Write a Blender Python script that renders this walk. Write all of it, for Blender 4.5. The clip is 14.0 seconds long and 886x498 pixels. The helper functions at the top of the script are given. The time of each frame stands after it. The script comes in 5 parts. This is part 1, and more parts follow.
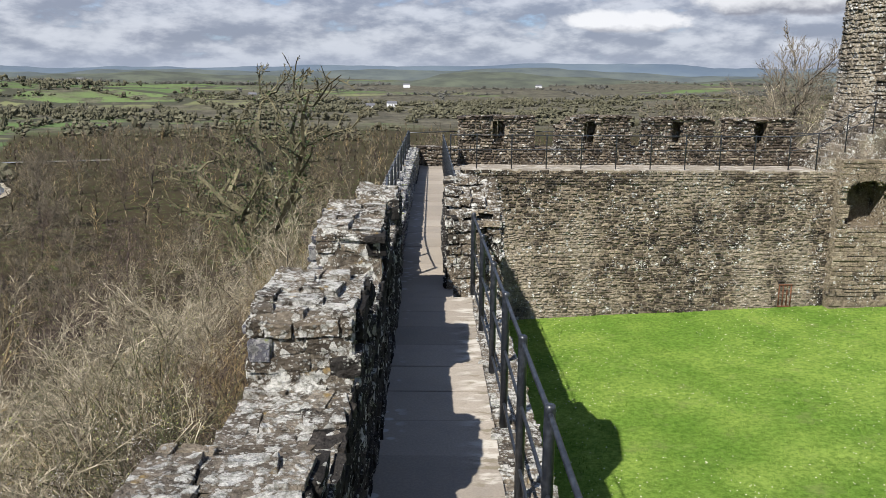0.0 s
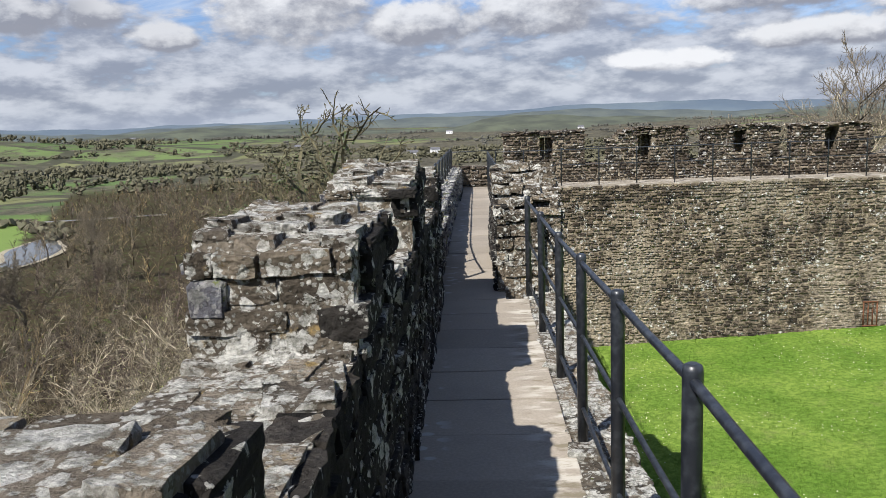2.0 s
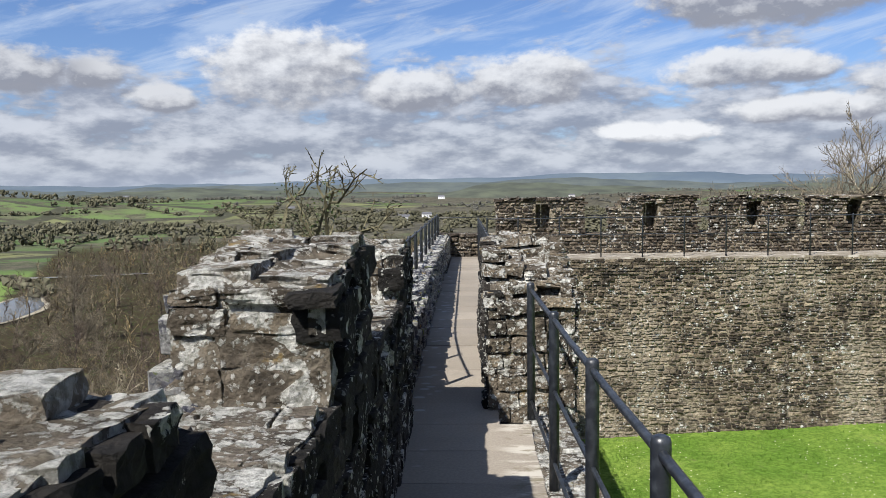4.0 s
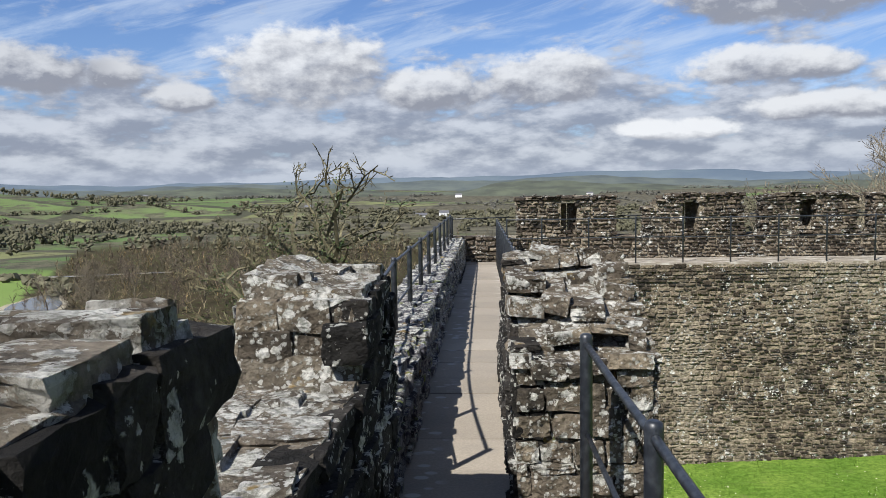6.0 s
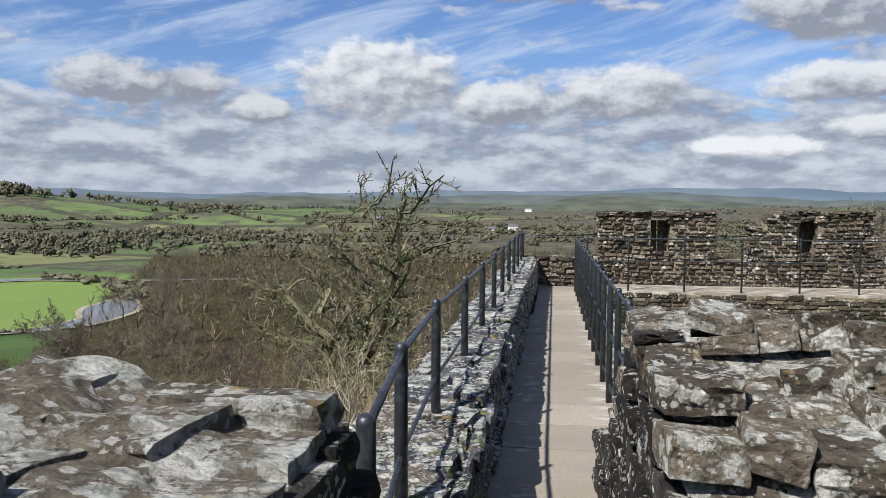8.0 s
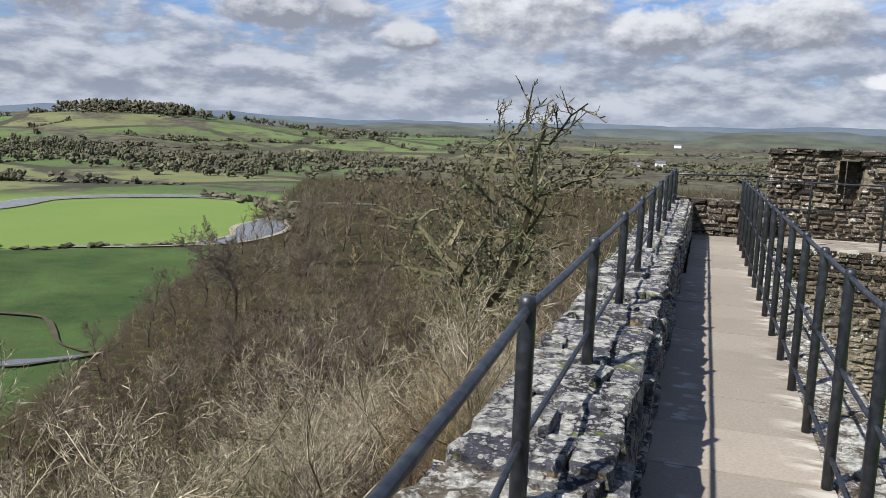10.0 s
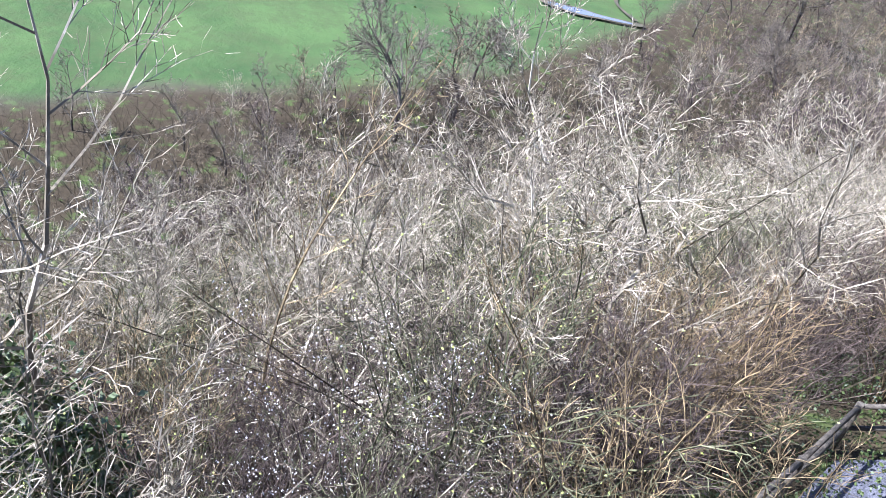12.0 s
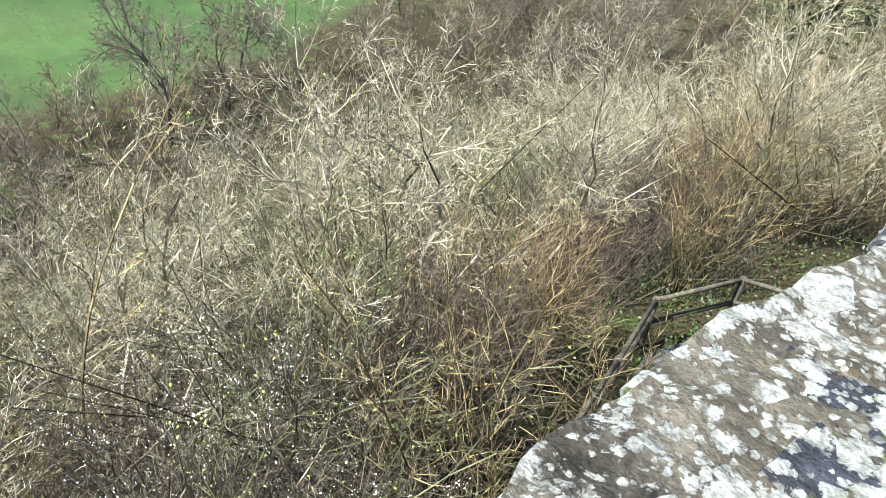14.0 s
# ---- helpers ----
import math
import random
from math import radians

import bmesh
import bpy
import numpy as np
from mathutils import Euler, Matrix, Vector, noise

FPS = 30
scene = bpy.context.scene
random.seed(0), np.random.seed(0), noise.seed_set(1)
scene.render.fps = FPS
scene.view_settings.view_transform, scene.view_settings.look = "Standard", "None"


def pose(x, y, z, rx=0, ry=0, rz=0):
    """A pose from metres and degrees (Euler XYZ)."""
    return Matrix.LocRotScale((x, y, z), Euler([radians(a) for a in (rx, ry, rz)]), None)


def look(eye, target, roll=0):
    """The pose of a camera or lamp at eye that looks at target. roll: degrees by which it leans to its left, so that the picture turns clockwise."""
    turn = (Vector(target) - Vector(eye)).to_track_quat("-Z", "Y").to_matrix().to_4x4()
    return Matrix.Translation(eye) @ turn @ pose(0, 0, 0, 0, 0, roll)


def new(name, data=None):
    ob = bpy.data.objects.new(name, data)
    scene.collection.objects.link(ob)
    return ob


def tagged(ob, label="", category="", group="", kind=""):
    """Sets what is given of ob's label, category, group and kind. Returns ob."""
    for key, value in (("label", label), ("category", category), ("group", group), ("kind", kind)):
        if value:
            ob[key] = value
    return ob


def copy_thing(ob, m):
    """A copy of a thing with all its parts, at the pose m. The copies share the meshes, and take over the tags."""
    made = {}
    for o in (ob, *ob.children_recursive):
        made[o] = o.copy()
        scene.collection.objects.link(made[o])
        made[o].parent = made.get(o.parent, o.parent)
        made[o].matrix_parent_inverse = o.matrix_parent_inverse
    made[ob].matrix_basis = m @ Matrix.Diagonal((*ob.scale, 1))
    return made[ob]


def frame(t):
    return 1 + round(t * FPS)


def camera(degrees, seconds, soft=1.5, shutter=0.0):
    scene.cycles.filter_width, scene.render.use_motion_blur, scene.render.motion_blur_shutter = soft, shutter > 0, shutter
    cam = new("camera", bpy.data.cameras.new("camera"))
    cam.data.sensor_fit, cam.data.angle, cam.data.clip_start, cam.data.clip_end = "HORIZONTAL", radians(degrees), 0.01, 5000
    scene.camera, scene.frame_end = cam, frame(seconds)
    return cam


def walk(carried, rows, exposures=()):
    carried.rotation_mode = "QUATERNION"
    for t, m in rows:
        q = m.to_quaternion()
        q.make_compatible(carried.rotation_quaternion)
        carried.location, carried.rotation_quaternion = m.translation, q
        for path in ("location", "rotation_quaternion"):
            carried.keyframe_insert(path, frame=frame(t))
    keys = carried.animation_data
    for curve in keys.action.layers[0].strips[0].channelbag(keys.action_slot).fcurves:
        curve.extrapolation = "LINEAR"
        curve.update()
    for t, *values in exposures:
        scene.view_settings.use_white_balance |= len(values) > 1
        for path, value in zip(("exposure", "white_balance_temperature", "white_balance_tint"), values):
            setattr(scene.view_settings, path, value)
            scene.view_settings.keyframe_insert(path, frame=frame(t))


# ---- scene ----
cam = camera(57.9, 14.0, soft=0.85)
PATH = [
    (0, (0.72, 0.49, 2.534), (0.747, 2.446, 2.119), 0.4),
    (0.5, (0.714, 0.678, 2.359), (0.629, 2.664, 2.139), 1.8),
    (1, (0.749, 0.963, 2.141), (0.568, 2.952, 2.033), 0.8),
    (1.5, (0.76, 1.365, 1.815), (0.644, 3.355, 1.649), -0.8),
    (2, (0.715, 1.872, 1.723), (0.626, 3.847, 1.419), -2.1),
    (2.5, (0.689, 2.375, 1.722), (0.643, 4.356, 1.45), -2.8),
    (3, (0.733, 2.985, 1.696), (0.662, 4.975, 1.51), -1.0),
    (5.5, (0.766, 5.584, 1.656), (0.708, 7.579, 1.523), -0.7),
    (6, (0.765, 6.221, 1.651), (0.66, 8.213, 1.503), -0.9),
    (6.5, (0.804, 6.835, 1.673), (0.626, 8.822, 1.53), -0.6),
    (7, (0.722, 7.411, 1.642), (0.456, 9.39, 1.537), 0.1),
    (9.5, (0.54, 10.121, 1.566), (0.258, 12.092, 1.377), 0.4),
    (10, (0.445, 10.54, 1.533), (-0.159, 12.425, 1.242), 2.1),
    (10.5, (0.326, 10.766, 1.524), (-0.65, 12.437, 1.017), 5.3),
    (11, (0.04, 10.781, 1.449), (-1.195, 12.149, 0.671), 9.8),
    (11.5, (-0.103, 10.784, 1.378), (-1.438, 11.886, 0.375), 12.3),
    (12, (-0.2, 10.819, 1.351), (-1.506, 11.851, 0.242), 13.0),
    (12.5, (-0.176, 10.834, 1.382), (-1.342, 11.975, 0.226), 13.1),
    (13, (-0.195, 10.858, 1.363), (-1.17, 12.143, 0.181), 12.7),
    (13.5, (-0.172, 10.848, 1.338), (-1.048, 12.222, 0.179), 11.4),
    (14, (-0.126, 10.812, 1.348), (-1.1, 12.183, 0.265), 9.5),
]
walk(cam, [(t, look(eye, target, roll)) for t, eye, target, roll in PATH],
     [(0, 0.84, 6250, 10), (9.6, 0.76, 6150, 8), (10.2, 0.78, 6200, 11), (10.5, 0.86, 6200, 12), (11.0, 1.45, 6300, 9), (11.6, 2.05, 5400, 20), (12.6, 2.2, 5100, 20), (13.3, 2.1, 5100, 13), (13.7, 1.95, 5850, 3), (14.0, 1.95, 5850, 1)])

# ---------------------------------------------------------------- sun, sky
SUN_DIR = Vector((0.52, 0.80, -1.0)).normalized()  # the way the light travels
sun = new("sun", bpy.data.lights.new("sun", "SUN"))
sun.data.energy, sun.data.angle, sun.data.color = 5.0, radians(0.6), (1.0, 0.94, 0.86)
sun.matrix_world = look((0, 0, 60), Vector((0, 0, 60)) + SUN_DIR)


class Nodes:
    """A short way to write node trees."""

    def __init__(self, tree):
        self.t = tree
        tree.nodes.clear()

    def n(self, kind, **sets):
        node = self.t.nodes.new(kind)
        for k, v in sets.items():
            if k == "operation":
                node.operation = v
            elif k == "blend_type":
                node.blend_type = v
            elif k == "data_type":
                node.data_type = v
            elif k == "interpolation_type":
                node.interpolation_type = v
            elif k == "feature":
                node.feature = v
            elif k == "sky":
                node.sky_type, node.sun_disc, node.sun_elevation, node.sun_rotation = v[:4]
                node.air_density, node.dust_density, node.ozone_density = v[4:]
            else:
                sock = node.inputs[int(k[1:])] if k[0] == "i" and k[1:].isdigit() else node.inputs[k]
                self.put(sock, v)
        return node

    def put(self, sock, v):
        if isinstance(v, bpy.types.NodeSocket):
            self.t.links.new(v, sock)
        elif isinstance(v, bpy.types.Node):
            self.t.links.new(v.outputs[0], sock)
        elif isinstance(v, tuple) and sock.type == "RGBA":
            sock.default_value = (*v, 1) if len(v) == 3 else v
        else:
            sock.default_value = v

    def math(self, op, a, b=0.0, c=0.0, clamp=False):
        node = self.n("ShaderNodeMath", operation=op, i0=a, i1=b, i2=c)
        node.use_clamp = clamp
        return node.outputs[0]

    def mix(self, f, a, b, blend="MIX"):
        node = self.n("ShaderNodeMix", data_type="RGBA", blend_type=blend)
        self.put(node.inputs[0], f), self.put(node.inputs[6], a), self.put(node.inputs[7], b)
        return node.outputs[2]

    def step(self, v, lo, hi, out_lo=0.0, out_hi=1.0):
        node = self.n("ShaderNodeMapRange", interpolation_type="SMOOTHSTEP", i0=v, i1=lo, i2=hi, i3=out_lo, i4=out_hi)
        return node.outputs[0]

    def noise(self, vec, scale, detail=4.0, rough=0.55, dist=0.0):
        return self.n("ShaderNodeTexNoise", Vector=vec, Scale=scale, Detail=detail, Roughness=rough, Distortion=dist).outputs[0]

    def vmul(self, vec, xyz):
        node = self.n("ShaderNodeVectorMath", operation="MULTIPLY")
        self.put(node.inputs[0], vec), self.put(node.inputs[1], xyz)
        return node.outputs[0]


world = bpy.data.worlds.new("sky")
scene.world = world
world.use_nodes = True
w = Nodes(world.node_tree)
co = w.n("ShaderNodeTexCoord").outputs["Generated"]
sep = w.n("ShaderNodeSeparateXYZ", i0=co)
sx, sy, sz = sep.outputs
elev = math.asin(-SUN_DIR.z)
azim = math.atan2(-SUN_DIR.x, -SUN_DIR.y)
blue = w.n("ShaderNodeTexSky", sky=("NISHITA", False, elev, azim, 1.0, 0.6, 2.0)).outputs[0]
blue = w.mix(1.0, blue, (0.046, 0.052, 0.068), "MULTIPLY")
# heaped clouds with lit tops and grey bases over a low bank of rolls, thin streaks between them
az = w.math("MULTIPLY", w.math("ARCTAN2", sx, sy), 57.2958)
el = w.math("MULTIPLY", w.math("ARCSINE", sz), 57.2958)
# bearing and height of the middle, half width, half height, how grey
HEAPS = ((-12.8, 8.3, 6.4, 3.7, 0.0), (-3.2, 6.9, 4.9, 2.2, 0.25), (4.2, 7.4, 4.9, 2.5, 0.18), (13.3, 3.8, 4.6, 1.0, -0.4), (21.0, 12.4, 9.5, 3.2, 0.55),
         (1.0, 15.0, 9.0, 1.9, 0.6), (-30.0, 7.8, 4.6, 2.2, 0.6), (-25.0, 7.7, 2.1, 1.5, 0.6), (-21.0, 6.3, 3.0, 1.3, 0.5), (19.0, 7.6, 6.5, 1.7, 0.2),
         (23.0, 5.0, 6.0, 1.4, 0.2), (-44.0, 8.5, 6.0, 3.0, 0.2), (33.0, 7.0, 8.0, 3.0, 0.2), (-17.0, 15.5, 7.0, 1.5, 0.5))


def cloud_field(a, e):
    """How deep the heaps and the low bank lie in one direction."""
    v = w.n("ShaderNodeCombineXYZ", i0=a, i1=e).outputs[0]
    n1 = w.noise(w.vmul(v, (0.21, 0.36, 1)), 1.0, 7.0, 0.58)
    n2 = w.noise(w.vmul(v, (0.75, 1.1, 1)), 1.0, 5.0, 0.6)
    puff = w.math("ADD", w.math("MULTIPLY", w.math("SUBTRACT", n1, 0.5), 2.3), w.math("MULTIPLY", w.math("SUBTRACT", n2, 0.5), 0.8))
    depth = tone = None
    for a0, e0, ra, re, grey in HEAPS:
        dx = w.math("DIVIDE", w.math("SUBTRACT", a, a0), ra)
        dy = w.math("DIVIDE", w.math("SUBTRACT", e, e0), re)
        dy = w.math("MAXIMUM", dy, w.math("MULTIPLY", dy, -1.35))
        r2 = w.math("ADD", w.math("MULTIPLY", dx, dx), w.math("MULTIPLY", dy, dy))
        q = w.math("SUBTRACT", 1.0, r2)
        near = w.math("MULTIPLY", w.step(r2, 1.7, 0.6), grey)
        depth = q if depth is None else w.math("MAXIMUM", depth, q)
        tone = near if tone is None else w.math("ADD", tone, near)
    depth = w.math("ADD", depth, puff)
    bank = w.noise(w.vmul(v, (0.17, 0.42, 1)), 1.0, 8.0, 0.57)
    return depth, bank, tone


q0, b0, tone = cloud_field(az, el)
q1, b1, _ = cloud_field(w.math("SUBTRACT", az, 0.5), w.math("ADD", el, 0.75))
heap = w.step(q0, 0.0, 0.6)
heap_lit = w.math("SUBTRACT", w.step(w.math("SUBTRACT", q0, q1), -0.62, 0.72), w.math("MULTIPLY", tone, 0.6), clamp=True)
bank = w.step(w.math("ADD", b0, w.step(el, 11.0, 3.0, -0.10, 0.17)), 0.44, 0.58)
bank_lit = w.step(w.math("SUBTRACT", b0, b1), -0.13, 0.15)
streaks = w.n("ShaderNodeCombineXYZ", i0=w.math("ADD", w.math("MULTIPLY", az, 0.055), w.math("MULTIPLY", el, 0.10)),
              i1=w.math("SUBTRACT", w.math("MULTIPLY", el, 0.50), w.math("MULTIPLY", az, 0.14))).outputs[0]
cirrus = w.step(w.noise(streaks, 1.0, 7.0, 0.62, 0.5), 0.42, 0.68)
sky = w.mix(w.math("MULTIPLY", cirrus, 0.62), blue, (0.37, 0.42, 0.50))
sky = w.mix(w.math("MULTIPLY", bank, 0.90), sky, w.mix(bank_lit, (0.170, 0.182, 0.222), (0.385, 0.39, 0.415)))
sky = w.mix(w.math("MULTIPLY", heap, 0.96), sky, w.mix(heap_lit, (0.180, 0.186, 0.215), (0.53, 0.525, 0.525)))
haze = w.step(el, 3.0, -0.5)
sky = w.mix(w.math("MULTIPLY", haze, 0.6), sky, (0.25, 0.285, 0.35))
out = w.n("ShaderNodeBackground", Color=sky, Strength=1.0)
w.n("ShaderNodeOutputWorld", Surface=out.outputs[0])


# ---------------------------------------------------------------- materials
def material(name):
    m = bpy.data.materials.new(name)
    m.use_nodes = True
    return m, Nodes(m.node_tree)


def finish(k, color, rough=0.9, bump=None, metallic=0.0, spec=0.3, strength=0.5, dist=0.02):
    b = k.n("ShaderNodeBsdfPrincipled")
    k.put(b.inputs["Base Color"], color), k.put(b.inputs["Roughness"], rough), k.put(b.inputs["Metallic"], metallic)
    k.put(b.inputs["Specular IOR Level"], spec)
    if bump is not None:
        k.put(b.inputs["Normal"], k.n("ShaderNodeBump", Strength=strength, Distance=dist, Height=bump).outputs[0])
    k.n("ShaderNodeOutputMaterial", Surface=b.outputs[0])


def place(k):
    return k.n("ShaderNodeNewGeometry").outputs["Position"]


def piece_random(k):
    a = k.n("ShaderNodeObjectInfo").outputs["Random"]
    b = k.n("ShaderNodeNewGeometry").outputs["Random Per Island"]
    return k.math("FRACT", k.math("ADD", a, b))


def stone_material(name, dark, mid, pale, lichen=0.5, ochre=0.25, black=0.5, moss=0.0, streak=0.0, up_only=0.0, level=(0.0, 0.6)):
    """Weathered rubble: its own tint a stone, black algae, white and ochre crusts of lichen."""
    m, k = material(name)
    p, r = place(k), piece_random(k)
    base = k.mix(k.step(r, 0.0, 0.7), dark, mid)
    base = k.mix(k.step(r, 0.72, 1.0, 0, 0.75), base, pale)
    grain = k.noise(p, 38.0, 6.0, 0.65)
    base = k.mix(k.step(grain, 0.3, 0.75), k.mix(1.0, base, (0.62, 0.60, 0.58), "MULTIPLY"), base)
    alg = k.step(k.noise(p, 2.3, 6.0, 0.62), 0.56 - 0.16 * black, 0.70 - 0.10 * black)
    base = k.mix(k.math("MULTIPLY", alg, 0.85), base, (0.020, 0.019, 0.017))
    if streak:
        s = k.noise(k.vmul(p, (1.3, 1.3, 0.16)), 1.0, 5.0, 0.6)
        base = k.mix(k.math("MULTIPLY", k.step(s, 0.52, 0.66), streak), base, (0.022, 0.020, 0.018))
        s2 = k.noise(k.vmul(p, (0.45, 0.45, 0.22)), 1.0, 4.0, 0.6)
        base = k.mix(k.math("MULTIPLY", k.step(s2, 0.47, 0.64), 0.72), base, (0.42, 0.365, 0.27))
    base = k.mix(k.step(k.noise(p, 11.0, 6.0, 0.7), 0.34, 0.66), k.mix(1.0, base, (0.52, 0.51, 0.50), "MULTIPLY"), base)
    patch = k.noise(p, 2.6, 5.0, 0.6)

    def blotches(scale, share, radius):
        """Round crusts with ragged rims, one in some of the cells."""
        cell = k.n("ShaderNodeTexVoronoi", Vector=p, Scale=scale, Randomness=1.0)
        c = k.n("ShaderNodeSeparateColor", i0=cell.outputs["Color"])
        rim = k.math("ADD", cell.outputs["Distance"], k.math("MULTIPLY", k.math("SUBTRACT", k.noise(p, scale * 2.1, 8.0, 0.75), 0.5), 1.5))
        there = k.step(k.math("ADD", c.outputs[0], k.step(patch, 0.35, 0.65, -0.28, 0.28)), 1.0 - share, 1.04 - share)
        size = k.math("MULTIPLY_ADD", c.outputs[1], radius * (0.75 + 0.25 * lichen), 0.14)
        return k.math("MULTIPLY", there, k.step(k.math("SUBTRACT", rim, size), 0.045, -0.045))

    crust = k.math("MAXIMUM", blotches(8.5, 0.46 * lichen, 0.48), blotches(21.0, 0.48 * lichen, 0.45))
    crust = k.math("MAXIMUM", crust, k.math("MULTIPLY", blotches(52.0, 0.50 * lichen, 0.40), 0.8))
    if up_only:
        nz = k.n("ShaderNodeSeparateXYZ", i0=k.n("ShaderNodeNewGeometry").outputs["Normal"]).outputs[2]
        crust = k.math("MULTIPLY", crust, k.step(nz, *level, 1 - up_only, 1.0))
    crust_tint = k.mix(k.step(k.noise(p, 31.0, 8.0, 0.75), 0.38, 0.60), (0.27, 0.265, 0.225), (0.66, 0.645, 0.59))
    base = k.mix(k.math("MULTIPLY", crust, 0.94), base, crust_tint)
    o = k.step(k.noise(k.vmul(p, (1, 1, 1.2)), 6.3, 5.0, 0.6), 0.70 - 0.12 * ochre, 0.76 - 0.08 * ochre)
    base = k.mix(k.math("MULTIPLY", o, min(1, 0.5 + ochre)), base, (0.29, 0.205, 0.085))
    if moss:
        g = k.step(k.noise(p, 7.1, 7.0, 0.7), 0.68 - 0.12 * moss, 0.72 - 0.08 * moss)
        base = k.mix(k.math("MULTIPLY", g, 0.9), base, (0.16, 0.19, 0.045))
    h = k.math("ADD", k.math("ADD", k.noise(p, 23.0, 9.0, 0.70), k.math("MULTIPLY", k.noise(p, 8.0, 4.0, 0.6), 1.6)), k.math("MULTIPLY", crust, 0.10))
    finish(k, base, 0.92, h, strength=1.0, dist=0.06, spec=0.15)
    return m


M_PARAPET = stone_material("parapet_stone", (0.14, 0.118, 0.090), (0.29, 0.245, 0.185), (0.44, 0.37, 0.265), 1.1, 0.55, 0.34)
M_CAP = stone_material("capping_stone", (0.18, 0.155, 0.122), (0.32, 0.275, 0.215), (0.46, 0.40, 0.31), 1.6, 0.6, 0.20, 0.15, up_only=0.35)
# near-black from algae and from the inner face's shade, both put into the colour
M_INNER = stone_material("shaded_algae_stone", (0.030, 0.028, 0.026), (0.075, 0.068, 0.06), (0.15, 0.13, 0.11), 0.5, 0.05, 0.80)
M_CURTAIN = stone_material("curtain_stone", (0.070, 0.056, 0.042), (0.25, 0.205, 0.145), (0.54, 0.455, 0.325), 0.22, 0.0, 0.20, streak=0.6)
M_MERLON = stone_material("merlon_stone", (0.075, 0.060, 0.047), (0.215, 0.175, 0.132), (0.46, 0.395, 0.295), 0.45, 0.0, 0.26, up_only=0.3)
M_TOWER = stone_material("tower_stone", (0.10, 0.086, 0.068), (0.27, 0.23, 0.175), (0.56, 0.49, 0.38), 0.6, 0.05, 0.30, streak=0.3)
M_SANDY = stone_material("sandy_stone", (0.24, 0.20, 0.14), (0.36, 0.30, 0.21), (0.46, 0.40, 0.29), 0.15, 0.0, 0.0)
M_WHITE = stone_material("lichen_crusted_stone", (0.092, 0.094, 0.118), (0.145, 0.146, 0.176), (0.25, 0.25, 0.275), 1.7, 0.6, 0.22, 0.9, up_only=0.55, level=(0.78, 0.97))
M_MORTAR = stone_material("mortar", (0.05, 0.045, 0.04), (0.09, 0.08, 0.065), (0.14, 0.12, 0.10), 0.1, 0.05, 0.7)
M_JOINT = stone_material("lime_joint", (0.27, 0.228, 0.160), (0.33, 0.28, 0.20), (0.39, 0.335, 0.245), 0.15, 0.0, 0.12, streak=0.5)
M_BED = stone_material("rough_bedding", (0.26, 0.225, 0.172), (0.30, 0.26, 0.20), (0.34, 0.295, 0.225), 1.45, 0.6, 0.22, 0.15)


def slab_material():
    m, k = material("walkway_slab")
    p, r = place(k), piece_random(k)
    base = k.mix(r, (0.235, 0.205, 0.165), (0.305, 0.268, 0.218))
    base = k.mix(k.step(k.noise(p, 55.0, 5.0, 0.6), 0.35, 0.7), k.mix(1.0, base, (0.84, 0.83, 0.82), "MULTIPLY"), base)
    base = k.mix(k.math("MULTIPLY", k.step(k.noise(p, 1.7, 6.0, 0.6), 0.45, 0.72), 0.35), base, (0.15, 0.135, 0.12))
    sp = k.n("ShaderNodeSeparateXYZ", i0=p).outputs[0]
    rim = k.math("MULTIPLY", k.step(k.noise(k.vmul(p, (2.2, 5.5, 1)), 1.0, 6.0, 0.6), 0.50, 0.60), k.step(sp, 0.86, 1.10))
    base = k.mix(k.math("MULTIPLY", rim, 0.75), base, (0.46, 0.43, 0.37))
    rim2 = k.math("MULTIPLY", k.step(k.noise(k.vmul(p, (3.2, 7.5, 1)), 1.3, 6.0, 0.6), 0.52, 0.62), k.step(sp, 0.90, 1.12))
    base = k.mix(k.math("MULTIPLY", rim2, 0.7), base, (0.13, 0.11, 0.065))
    lic = k.math("MULTIPLY", k.step(k.n("ShaderNodeTexVoronoi", Vector=k.vmul(p, (6, 9, 6)), Scale=1.0).outputs[0], 0.34, 0.24), k.step(sp, 0.58, 0.40))
    base = k.mix(k.math("MULTIPLY", k.math("MULTIPLY", lic, k.step(k.noise(p, 1.3, 3.0), 0.48, 0.56)), 0.7), base, (0.42, 0.41, 0.38))
    finish(k, base, 0.85, k.noise(p, 42.0, 7.0, 0.6), strength=0.25, dist=0.006)
    return m


M_SLAB = slab_material()


def iron_material():
    m, k = material("painted_iron")
    p = place(k)
    base = k.mix(k.step(k.noise(p, 26.0, 5.0), 0.42, 0.68), (0.012, 0.014, 0.018), (0.030, 0.034, 0.040))
    base = k.mix(k.math("MULTIPLY", k.step(k.noise(p, 9.0, 6.0, 0.65), 0.66, 0.74), 0.6), base, (0.07, 0.045, 0.03))
    finish(k, base, k.step(k.noise(p, 30.0), 0.3, 0.7, 0.34, 0.52), k.noise(p, 60.0, 3.0), spec=0.5, strength=0.15, dist=0.003)
    return m


M_IRON = iron_material()


